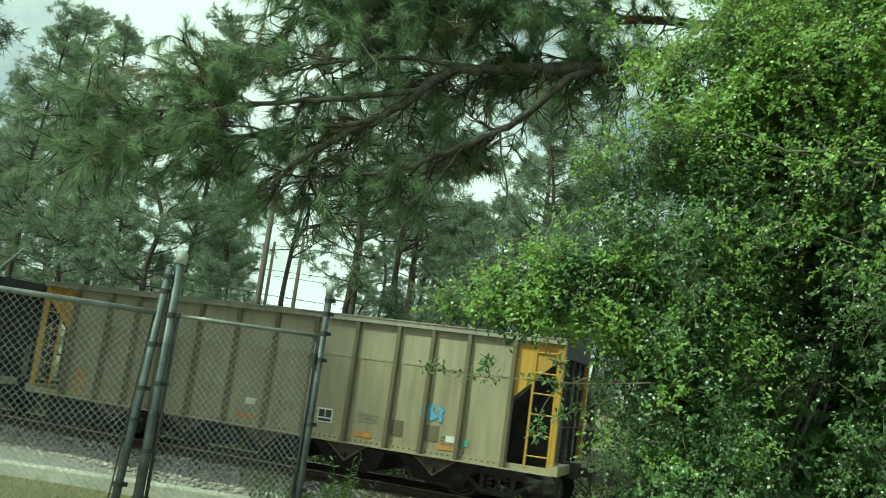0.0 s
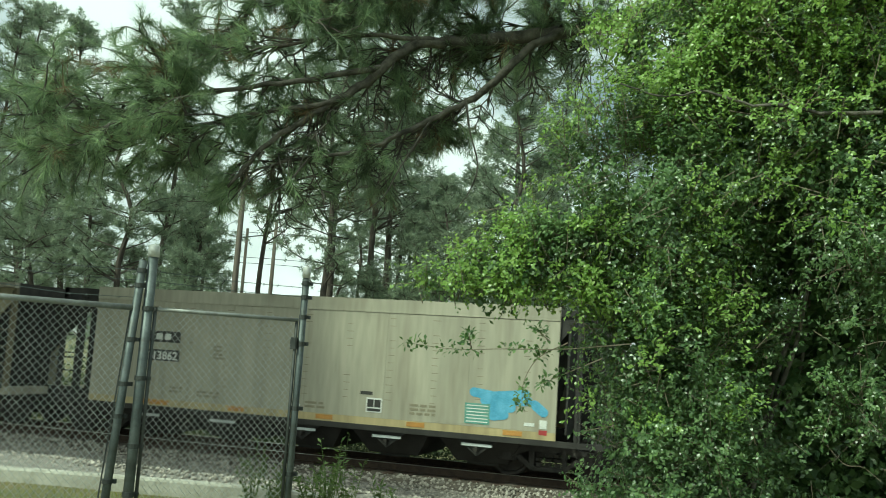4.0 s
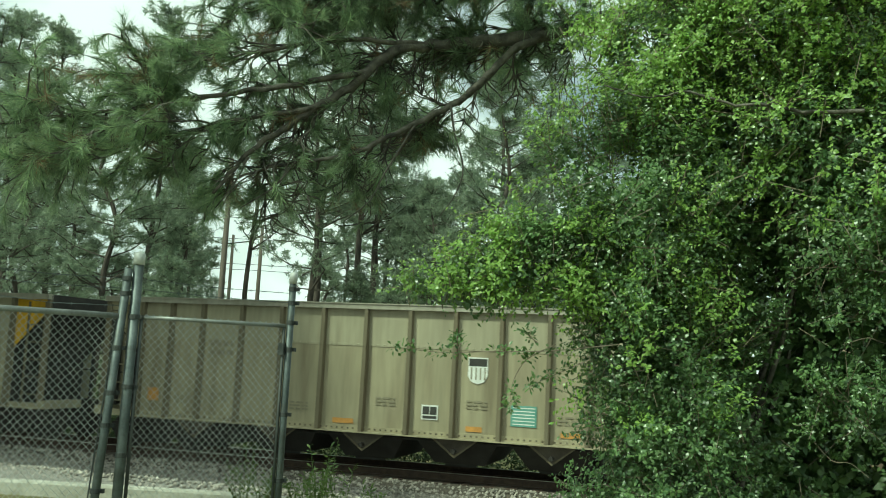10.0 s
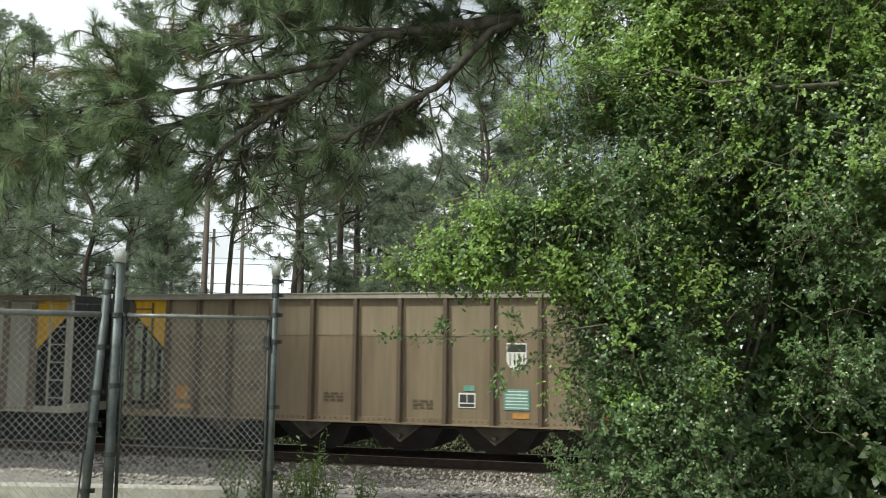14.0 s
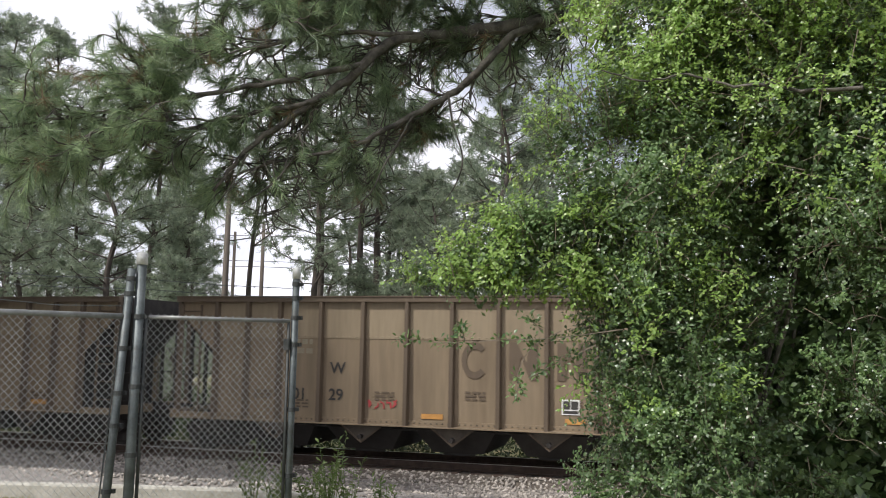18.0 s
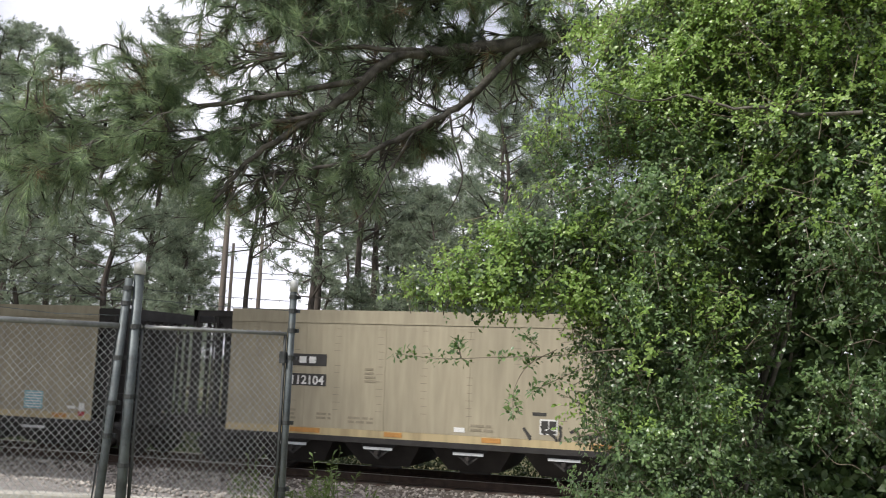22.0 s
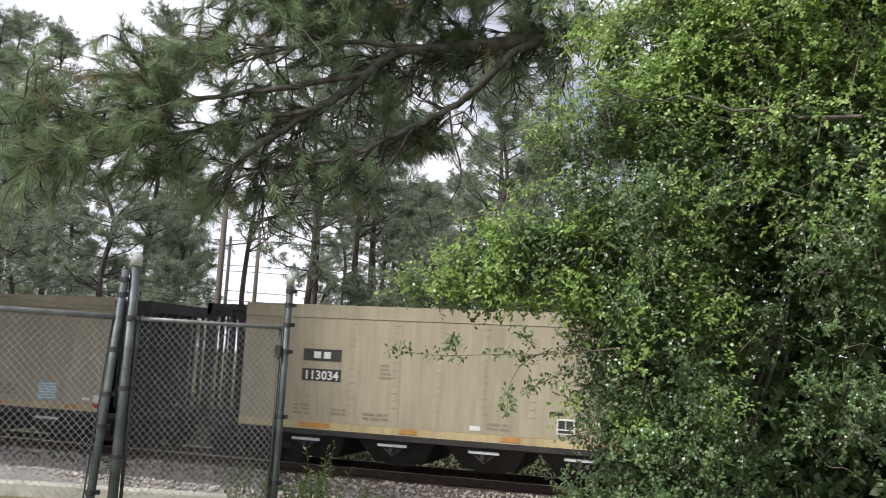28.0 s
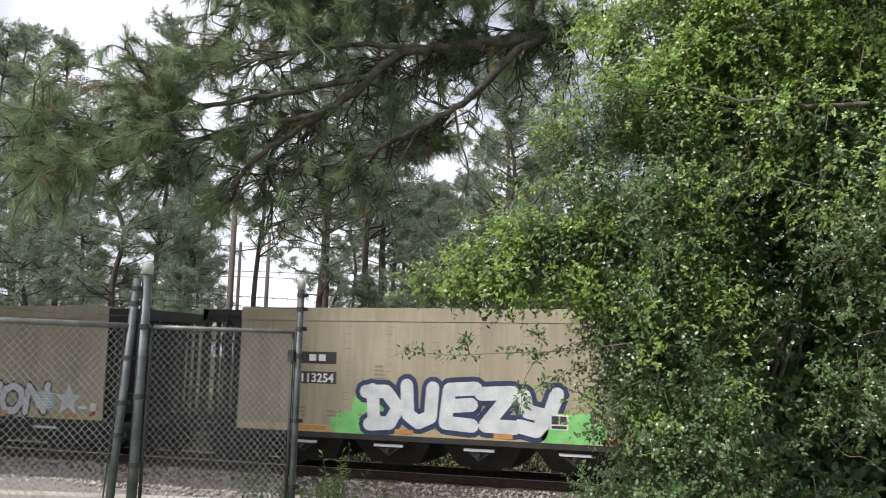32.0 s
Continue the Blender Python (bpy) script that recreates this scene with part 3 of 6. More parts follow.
def underframe(car, mat, light, chutes, key):
    """Centre sill, couplers, trucks, hoppers and brake gear."""
    part("center_sill", shared("center_sill", lambda: Geo().box(-7.2, 7.2, -0.2, 0.2, 0.72, 1.05).mesh("center_sill", M["shaded_dirt_steel"])), car)
    for s in (-1, 1):
        def coupler():
            g = Geo()
            g.box(7.15, 7.5, -0.09, 0.09, 0.78, 0.98)
            g.add([(7.45, -0.12, 0.7), (7.73, -0.16, 0.7), (7.73, 0.06, 0.7), (7.45, 0.14, 0.7), (7.45, -0.12, 1.06), (7.73, -0.16, 1.06), (7.73, 0.06, 1.06), (7.45, 0.14, 1.06)],
                  [(0, 1, 2, 3), (7, 6, 5, 4), (0, 4, 5, 1), (1, 5, 6, 2), (2, 6, 7, 3), (3, 7, 4, 0)])
            return g.mesh("coupler", M["shaded_wheel_grime"])
        c = part("coupler", shared("coupler", coupler), car)
        c.rotation_euler[2] = 0 if s > 0 else math.pi
        truck(car, s * 5.65)
        def air_hose():
            return Geo().tube([(7.2, -0.35, 0.75), (7.45, -0.36, 0.6), (7.6, -0.3, 0.42), (7.72, -0.2, 0.38)], 0.025, 6).mesh("air_hose", M["cable"])
        h = part("air_hose", shared("hose", air_hose), car)
        h.rotation_euler[2] = 0 if s > 0 else math.pi

    def chute():
        g = Geo()
        g.add([(-0.98, -1.38, 0.84), (0.98, -1.38, 0.84), (0.98, 1.38, 0.84), (-0.98, 1.38, 0.84), (-0.58, -1.0, 0.24), (0.58, -1.0, 0.24), (0.58, 1.0, 0.24), (-0.58, 1.0, 0.24)],
              [(0, 3, 2, 1), (4, 5, 6, 7), (0, 1, 5, 4), (1, 2, 6, 5), (2, 3, 7, 6), (3, 0, 4, 7)])
        for y in (-0.9, 0.85):
            g.box(-0.36, 0.36, y, y + 0.05, 0.17, 0.26)
        # black here stands for the shade the car body throws on the chutes
        return g.mesh("hopper_chute", M["frame_black"])

    dark = M["dark_apron"] if mat is not M["frame_black"] else mat

    def apron():
        return Geo().prism([(-0.5, SILL), (-0.04, 0.45), (0.04, 0.45), (0.5, SILL)], -1.47, -1.44).mesh("chute_apron", dark)

    def flange():
        g = Geo()
        for s in (-1, 1):
            o = [(s * 0.54, SILL), (s * 0.0, 0.41), (s * 0.0, 0.455), (s * 0.485, SILL)]
            g.prism(o if s < 0 else o[::-1], -1.5, -1.472)
        return g.mesh("chute_flange", light)
    for x in chutes:
        h = part("hopper_chute", shared(("chute", mat.name), chute), car, at=(x, 0, 0))
        part("chute_apron", shared(("apron", dark.name), apron), h)
        part("chute_flange", shared(("flange", light.name), flange), h, "pale steel edge of the hopper")
        part("gate_shaft", shared("gate_shaft", lambda: Geo().tube([(0, -1.62, 0.56), (0, -1.4, 0.56)], 0.05, 8).mesh("gate_shaft", M["shaded_wheel_grime"])), h)
    part("brake_reservoir", shared("reservoir", lambda: Geo().tube([(-5.0, -0.9, 1.15), (-4.95, -0.9, 1.15), (-4.2, -0.9, 1.15), (-4.15, -0.9, 1.15)], [0.1, 0.2, 0.2, 0.1], 12).mesh("brake_reservoir", M["shaded_dirt_steel"])), car)
    part("brake_pipe", shared("brake_pipe", lambda: Geo().tube([(-7.0, -1.3, 0.86), (-4.5, -1.35, 0.74), (4.5, -1.35, 0.74), (7.0, -1.3, 0.86)], 0.02, 5).mesh("brake_pipe", M["shaded_dirt_steel"])), car)


def ribbed_car(body, ends, sill, lads, rib=None, chord=None, upper=None, posts=POST_X):
    """Open-top hopper with vertical side posts and sloping ends."""
    chord, upper = chord or body, upper or body
    car = new("hopper_car")
    rib = rib or body
    k = body.name

    def sheet():
        g = Geo()
        g.box(-RIB_SHEET, RIB_SHEET, -HALF_W, -HALF_W + 0.02, SILL + 0.14, TOP - 0.13)
        return g.mesh("side_sheet", body)

    def lap():
        """Upper plate, lapped over the lower one along a riveted seam."""
        g = Geo()
        g.box(-RIB_SHEET, RIB_SHEET, -HALF_W - 0.012, -HALF_W, SEAM, TOP - 0.13)
        return g.mesh("upper_sheet", upper)
    for s, y in ((0, 1), (math.pi, -1)):
        p = part("side_sheet", shared(("sheet", k), sheet), car)
        p.rotation_euler[2] = s
        u = part("upper_sheet", shared(("lap", upper.name), lap), p)
        v = part("riveted_seam", shared(("lap_rivets", upper.name), lambda: rivets([(x, -HALF_W - 0.012, SEAM + 0.04) for x in np.arange(-5.8, 5.81, 0.16)], upper)), p)
        v["kind"] = "stuff"
        t = part("top_chord", shared(("chord", chord.name), lambda: Geo().box(-RIB_END, RIB_END, -HALF_W - 0.13, -HALF_W + 0.05, TOP - 0.13, TOP).box(-RIB_END, RIB_END, -HALF_W - 0.15, -HALF_W + 0.03, TOP - 0.022, TOP + 0.004).mesh("top_chord", chord)), car)
        t.rotation_euler[2] = s
        t = part("side_sill", shared(("sill", sill.name), lambda: Geo().box(-RIB_END, RIB_END, -HALF_W - 0.17, -HALF_W + 0.05, SILL, SILL + 0.03).box(-RIB_END, RIB_END, -HALF_W - 0.02, -HALF_W + 0.06, SILL + 0.03, SILL + 0.14).mesh("side_sill", sill)), car)
        t.rotation_euler[2] = s
        r = part("riveted_seam", shared(("rivets", k), lambda: rivets([(x, -HALF_W - 0.021, SILL + 0.085) for x in np.arange(-5.8, 5.81, 0.13)], M["grime_line"])), t)
        r["kind"] = "stuff"
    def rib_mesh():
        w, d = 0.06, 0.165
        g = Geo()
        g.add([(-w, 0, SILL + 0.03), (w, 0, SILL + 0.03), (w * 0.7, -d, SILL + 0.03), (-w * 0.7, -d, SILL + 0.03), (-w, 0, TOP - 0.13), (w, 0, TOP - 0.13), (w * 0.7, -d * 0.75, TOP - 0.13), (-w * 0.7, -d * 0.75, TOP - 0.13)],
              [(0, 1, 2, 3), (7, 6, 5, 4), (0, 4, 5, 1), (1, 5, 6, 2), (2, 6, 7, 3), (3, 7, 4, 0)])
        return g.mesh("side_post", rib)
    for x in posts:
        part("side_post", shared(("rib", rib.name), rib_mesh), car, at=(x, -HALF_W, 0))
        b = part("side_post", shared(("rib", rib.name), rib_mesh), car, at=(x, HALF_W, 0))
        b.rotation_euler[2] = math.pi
    for s, turn in ((1, 0), (-1, math.pi)):
        end, lad = (ends[1], lads[1]) if s > 0 else (ends[0], lads[0])

        def slope():
            g = Geo()
            o = [(RIB_END - 0.05, TOP - 0.15), (RIB_END - 0.05, TOP - 0.4), (4.75, 0.98), (4.65, 1.0)]
            return g.prism(o, -HALF_W + 0.03, HALF_W - 0.03).mesh("slope_sheet", M["shaded_dirt_steel"])
        part("slope_sheet", shared("slope", slope), car).rotation_euler[2] = turn

        def gusset():
            o = [(RIB_SHEET, TOP - 0.13), (RIB_SHEET, TOP - 1.35), (RIB_END - 0.08, TOP - 0.42), (RIB_END - 0.08, TOP - 0.13)]
            return Geo().prism(o[::-1], -HALF_W, -HALF_W + 0.02).mesh("end_gusset", end)

        def gusset_back():
            o = [(RIB_SHEET, TOP - 0.13), (RIB_SHEET, TOP - 1.35), (RIB_END - 0.08, TOP - 0.42), (RIB_END - 0.08, TOP - 0.13)]
            return Geo().prism(o[::-1], HALF_W - 0.02, HALF_W).mesh("end_gusset", end)
        for key, make in (("gusset", gusset), ("gusset_back", gusset_back)):
            part("end_gusset", shared((key, end.name), make), car, "triangular corner plate").rotation_euler[2] = turn
        # added dark plate that keeps the shaded space under the slope black
        part("bulkhead", shared("bulkhead", lambda: Geo().box(5.5, 5.53, -HALF_W + 0.06, HALF_W - 0.06, SILL, 2.2).mesh("bulkhead", M["shaded_dirt_steel"])), car).rotation_euler[2] = turn

        for y in (-HALF_W, HALF_W):
            part("end_post", shared(("endpost", lad.name), lambda: Geo().box(-0.05, 0.05, -0.05, 0.05, SILL, TOP - 0.13, 0.012).mesh("end_post", lad)), car, at=(s * (RIB_END - 0.05), y, 0))
        part("end_cross_sill", shared(("endsill", sill.name), lambda: Geo().box(RIB_END - 0.12, RIB_END + 0.1, -HALF_W - 0.06, HALF_W + 0.06, SILL, SILL + 0.2).mesh("end_cross_sill", sill)), car).rotation_euler[2] = turn
        part("end_top_plate", shared("endtop", lambda: Geo().box(RIB_END - 0.1, RIB_END, -HALF_W, HALF_W, TOP - 0.4, TOP - 0.002).mesh("end_top_plate", M["shaded_dirt_steel"])), car).rotation_euler[2] = turn

        # added black plate in place of the shade between the car ends
        def web():
            return Geo().prism([(4.85, SILL), (4.85, 1.0), (RIB_END - 0.1, TOP - 0.45), (RIB_END - 0.1, SILL)][::-1], -0.02, 0.02).mesh("end_web", M["frame_black"])
        part("end_web", shared("end_web", web), car, "added black plate standing for the shade under the slope").rotation_euler[2] = turn

        def braces():
            g = Geo()
            for y in (-1.0, -0.35, 0.35, 1.0):
                g.box(RIB_END - 0.09, RIB_END - 0.02, y - 0.04, y + 0.04, SILL, TOP - 0.4)
            g.tube([(RIB_END, -1.3, SILL + 1.0), (RIB_END, 1.3, SILL + 1.0)], 0.02, 6)
            return g.mesh("end_brace", M["shaded_dirt_steel"])
        part("end_brace", shared("braces", braces), car).rotation_euler[2] = turn
        a, b = sorted((s * 6.30, s * 6.80))
        ladder(car, a, b, -HALF_W - 0.03, SILL + 0.1, TOP - 0.2, lad, ("rib", s))
    underframe(car, body, rib if sill is body else sill, (-4.28, -2.14, 0, 2.14, 4.28), k)
    return car


def rivets(points, mat):
    g = Geo()
    for x, y, z in points:
        g.add([(x - 0.02, y, z - 0.02), (x + 0.02, y, z - 0.02), (x + 0.02, y, z + 0.02), (x - 0.02, y, z + 0.02), (x, y - 0.014, z)], [(0, 1, 4), (1, 2, 4), (2, 3, 4), (3, 0, 4)])
    return g.mesh("riveted_seam", mat)


def smooth_car(body):
    """Covered hopper with flush riveted sides, a painted lower stripe and black end frames."""
    car = new("hopper_car")
    k = body.name

    w = 2 * SMOOTH_SHEET / 6
    for turn in (0, math.pi):
        p = part("side_sheet", shared(("ssheet", k), lambda: Geo().box(-SMOOTH_SHEET, SMOOTH_SHEET, -HALF_W - 0.012, -HALF_W + 0.02, SILL + 0.22, TOP - 0.3).mesh("side_sheet", body)), car)
        p.rotation_euler[2] = turn
        if turn == 0:
            for i in range(6):
                part("side_panel", shared(("spanel", k), lambda: Geo().box(-w / 2 + 0.003, w / 2 - 0.003, -HALF_W - 0.02, -HALF_W - 0.012, SILL + 0.225, TOP - 0.31).mesh("side_panel", body)), p, at=(-SMOOTH_SHEET + (i + 0.5) * w, 0, 0))
        def welds():
            q = random.Random(3)
            g = Geo()
            for x in np.linspace(-5.2, 5.2, 11):
                for z in np.arange(1.45, 3.3, 0.165):
                    if q.random() < 0.85:
                        g.box(x - q.uniform(0.05, 0.09), x + q.uniform(0.05, 0.09), -HALF_W - 0.024, -HALF_W - 0.019, z, z + 0.013)
            return g.mesh("riveted_seam", M["weld"])
        r = part("riveted_seam", shared(("srivets", k), welds), p)
        r["kind"] = "stuff"
        t = part("top_chord", shared(("stop", k), lambda: Geo().box(-SMOOTH_SHEET, SMOOTH_SHEET, -HALF_W - 0.028, -HALF_W + 0.03, TOP - 0.29, TOP).box(-SMOOTH_SHEET, SMOOTH_SHEET, -HALF_W - 0.034, -HALF_W + 0.02, TOP - 0.3, TOP - 0.29).mesh("top_chord", body)), car)
        t.rotation_euler[2] = turn
        t = part("lower_stripe", shared("stripe", lambda: Geo().box(-SMOOTH_SHEET, SMOOTH_SHEET, -HALF_W - 0.025, -HALF_W + 0.02, SILL + 0.06, SILL + 0.22).mesh("lower_stripe", M["stripe"])), car, "yellowed stripe along the lower edge")
        t.rotation_euler[2] = turn
        t = part("side_sill", shared("ssill", lambda: Geo().box(-RIB_END, RIB_END, -HALF_W - 0.05, -HALF_W + 0.05, SILL - 0.06, SILL + 0.06).mesh("side_sill", M["frame_black"])), car)
        t.rotation_euler[2] = turn

        def end_wall():
            g = Geo()
            g.prism([(SMOOTH_SHEET, TOP - 0.05), (5.3, 1.1), (5.2, 1.1), (SMOOTH_SHEET - 0.1, TOP - 0.05)][::-1], -HALF_W + 0.04, HALF_W - 0.04)
            return g.mesh("slope_sheet", M["frame_black"])
        part("slope_sheet", shared("sslope", end_wall), car).rotation_euler[2] = turn

        def cage():
            g = Geo()
            for y in (-HALF_W + 0.05, HALF_W - 0.05):
                g.box(6.83, 6.93, y - 0.05, y + 0.05, SILL, TOP - 0.05)
                g.box(6.25, 6.32, y - 0.04, y + 0.04, SILL, TOP - 0.05)
                g.box(5.87, 6.93, y - 0.05, y + 0.05, TOP - 0.2, TOP - 0.06)
                g.prism([(5.87, TOP - 0.2), (5.87, TOP - 0.75), (6.3, TOP - 0.2)][::-1], y - 0.01, y + 0.01)
            for y in (-0.9, -0.3, 0.3, 0.9):
                g.box(6.84, 6.92, y - 0.04, y + 0.04, SILL, TOP - 0.06)
            g.box(6.8, 6.93, -HALF_W, HALF_W, TOP - 0.32, TOP - 0.06)
            g.box(6.7, 6.98, -HALF_W, HALF_W, SILL - 0.05, SILL + 0.12)
            return g.mesh("end_frame", M["frame_black"])
        part("end_frame", shared("cage", cage), car, "black steel end frame").rotation_euler[2] = turn
        # added plate again, black like the shade inside the end frame
        part("end_web", shared("smooth_shade_web", lambda: Geo().box(6.1, 6.82, -0.02, 0.02, SILL + 0.1, TOP - 0.3).mesh("end_web", M["frame_black"])), car, "added black plate standing for the shade in the end frame").rotation_euler[2] = turn
        part("end_sheet", shared("endsheet", lambda: Geo().box(6.05, 6.09, -HALF_W + 0.06, HALF_W - 0.06, SILL + 0.2, TOP - 0.06).mesh("end_sheet", M["frame_black"])), car).rotation_euler[2] = turn
        s = 1 if turn == 0 else -1
        a, b = sorted((s * 6.36, s * 6.78))
        ladder(car, a, b, -HALF_W, SILL + 0.05, TOP - 0.2, M["frame_black"], ("smooth", s))
    part("roof_deck", shared(("roof", k), lambda: Geo().box(-SMOOTH_SHEET, SMOOTH_SHEET, -HALF_W + 0.03, HALF_W - 0.03, TOP - 0.3, TOP - 0.26).mesh("roof_deck", M["shaded_dirt_steel"])), car)
    underframe(car, M["frame_black"], M["frame_black"], (-4.16, -2.08, 0, 2.08, 4.16), k)
    for x in (-4.16, -2.08, 0, 2.08, 4.16):
        part("chute_plate", shared("cplate", lambda: Geo().box(-0.34, 0.34, -1.53, -1.51, SILL - 0.2, SILL - 0.14).mesh("chute_plate", M["silver"])), car, at=(x, 0, 0))
    return car


# ---- markings and spray paint on the car sides ----
FACE = -HALF_W - 0.015


def plate(car, x, z, w, h, mat, name="marking", proud=0.0, label=""):
    y = FACE - proud - (0.01 if car.get("flush") else 0)
    key = ("plate", round(w, 2), round(h, 2), mat.name, name)
    return part(name, shared(key, lambda: Geo().box(-w / 2, w / 2, -0.003, 0.003, -h / 2, h / 2).mesh(name, mat)), car, label, (x, y, z))


def bars(car, x, z, w, h, rows, mat, name="stencil_text"):
    y = FACE - (0.01 if car.get("flush") else 0)

    def make():
        r = random.Random(int(w * 100) + rows)
        g = Geo()
        step = h / rows
        for i in range(rows):
            zz = h / 2 - (i + 0.5) * step
            x0 = -w / 2
            while x0 < w / 2 - 0.05:
                l = min(r.uniform(0.1, 0.3), w / 2 - x0)
                g.box(x0, x0 + l, -0.002, 0.002, zz - step * 0.28, zz + step * 0.28)
                x0 += l + 0.05
        return g.mesh(name, mat)
    o = part(name, shared(("bars", round(w, 2), round(h, 2), rows, mat.name), make), car, at=(x, y, z))
    o["kind"] = "stuff"
    return o


def stencil_box(car, x, z):
    """White-framed black panel of maintenance stencils."""
    b = plate(car, x, z, 0.38, 0.32, M["white"], "stencil_panel", label="white-framed black stencil panel")
    y = -0.006

    def cells():
        g = Geo()
        for cx, cz, w, h in ((-0.085, 0.04, 0.15, 0.17), (0.085, 0.04, 0.15, 0.17), (0, -0.105, 0.32, 0.06)):
            g.box(cx - w / 2, cx + w / 2, -0.003, 0.003, cz - h / 2, cz + h / 2)
        return g.mesh("stencil_print", M["ink"])
    part("stencil_print", shared("cells", cells), b, at=(0, y, 0))["kind"] = "stuff"


def list_label(car, x, z, mat, w=0.56, h=0.44):
    p = plate(car, x, z, w, h, mat, "list_panel", label="coloured panel of ruled lines")
    part("ruled_print", shared(("rules", round(w, 2), round(h, 2)), lambda: ruled(w, h)), p, at=(0, -0.006, 0))["kind"] = "stuff"


def ruled(w, h):
    g = Geo()
    for i in range(6):
        z = h / 2 - (i + 0.7) * h / 6.4
        g.box(-w / 2 + 0.04, w / 2 - 0.04, -0.002, 0.002, z - 0.011, z + 0.011)
    return g.mesh("ruled_print", M["white"])


def shield(car, x, z, faded=False):
    """Plain shield shape: a dark band over pale vertical stripes."""
    y = FACE
    o = [(-0.22, 0.28), (0.22, 0.28), (0.22, -0.12), (0.15, -0.24), (0, -0.3), (-0.15, -0.24), (-0.22, -0.12)]
    s = part("shield_emblem", shared(("shield", faded), lambda: Geo().prism(o[::-1], -0.003, 0.003).mesh("shield_emblem", M["faint"] if faded else M["white"])), car, "white shield with a dark band and stripes", (x, y, z))
    part("shield_band", shared(("sband", faded), lambda: Geo().box(-0.2, 0.2, -0.002, 0.002, 0.09, 0.25).mesh("shield_band", M["ink"] if not faded else M["faint"])), s, at=(0, -0.006, 0))

    def stripes():
        g = Geo()
        for i in range(4):
            g.box(-0.155 + i * 0.1, -0.125 + i * 0.1, -0.002, 0.002, -0.2, 0.06)
        return g.mesh("striped_field", M["faint"])
    part("striped_field", shared("sstripes", stripes), s, at=(0, -0.006, 0))


def lettering(car, text, x, z, size, mat, spacing=1.0, proud=0.0):
    def make():
        cu = bpy.data.curves.new("lettering", "FONT")
        cu.body, cu.size, cu.extrude, cu.align_x, cu.space_character = text, size, 0.002, "CENTER", spacing
        cu.offset = 0.006
        ob = new("lettering_source", cu)
        me = bpy.data.meshes.new_from_object(ob.evaluated_get(bpy.context.evaluated_depsgraph_get()))
        bpy.data.objects.remove(ob)
        me.materials.clear()
        me.materials.append(mat)
        return me
    p = part("car_number", shared(("text", text, size, mat.name), make), car, at=(x, FACE - proud - (0.01 if car.get("flush") else 0), z))
    p.rotation_euler[0] = math.pi / 2
    return p


def blob(r, w, h, n=12, rough=0.22):
    """A rounded, uneven letter-like outline."""
    out = []
    for i in range(n):
        a = 2 * math.pi * i / n
        c, s = math.cos(a), math.sin(a)
        m = max(abs(c), abs(s)) ** -0.8
        k = 1 + r.uniform(-rough, rough)
        out.append((0.5 * w * c * m * k, 0.5 * h * s * m * k))
    return out


# spray strokes of single letters in a unit square
STROKES = {
    "D": [[(0.2, 0.95), (0.24, 0.1)], [(0.0, 0.9), (0.6, 0.92), (0.95, 0.5), (0.7, 0.1), (0.1, 0.05)]],
    "U": [[(0.1, 1.0), (0.15, 0.25), (0.45, 0.05), (0.8, 0.2), (0.85, 0.95)]],
    "E": [[(0.95, 1.0), (0.22, 0.95), (0.15, 0.1), (0.9, 0.05)], [(0.2, 0.52), (0.85, 0.58)]],
    "Z": [[(0.05, 0.9), (0.9, 0.95), (0.15, 0.1), (0.95, 0.08)]],
    "Y": [[(0.08, 0.88), (0.2, 0.5), (0.6, 0.42)], [(0.95, 0.95), (0.8, 0.4), (0.5, 0.02), (0.05, 0.12)]],
    "W": [[(0.0, 1.0), (0.22, 0.02), (0.5, 0.6), (0.74, 0.02), (1.0, 0.98)]],
    "O": [[(0.5, 0.97), (0.14, 0.8), (0.06, 0.4), (0.3, 0.04), (0.7, 0.04), (0.94, 0.4), (0.86, 0.8), (0.5, 0.97)]],
    "N": [[(0.06, 0.0), (0.1, 0.96), (0.86, 0.06), (0.92, 1.0)]],
    "I": [[(0.25, 1.0), (0.5, 0.0)], [(0.55, 1.0), (0.62, 0.0)]],
    "S": [[(0.92, 0.9), (0.4, 0.98), (0.12, 0.72), (0.85, 0.4), (0.7, 0.06), (0.05, 0.08)]],
}


def stroke_mesh(lines, width, mat, name):
    """Flat sprayed strokes with round ends, in x and z."""
    g, k = Geo(), 0
    for line in lines:
        for (a, b), (c, d) in zip(line, line[1:]):
            L = math.hypot(c - a, d - b) or 1
            nx, nz = -(d - b) / L * width / 2, (c - a) / L * width / 2
            g.prism([(a + nx, b + nz), (a - nx, b - nz), (c - nx, d - nz), (c + nx, d + nz)], -0.001 - 0.00012 * k, 0)
            k += 1
        for a, b in line:
            g.prism([(a + math.cos(i * math.pi / 5) * width / 2, b + math.sin(i * math.pi / 5) * width / 2) for i in range(10)][::-1], -0.001 - 0.00012 * k, 0)
            k += 1
    return g.mesh(name, mat)


def on_side(car, proud=0.0):
    return FACE - proud - (0.01 if car.get("flush") else 0)


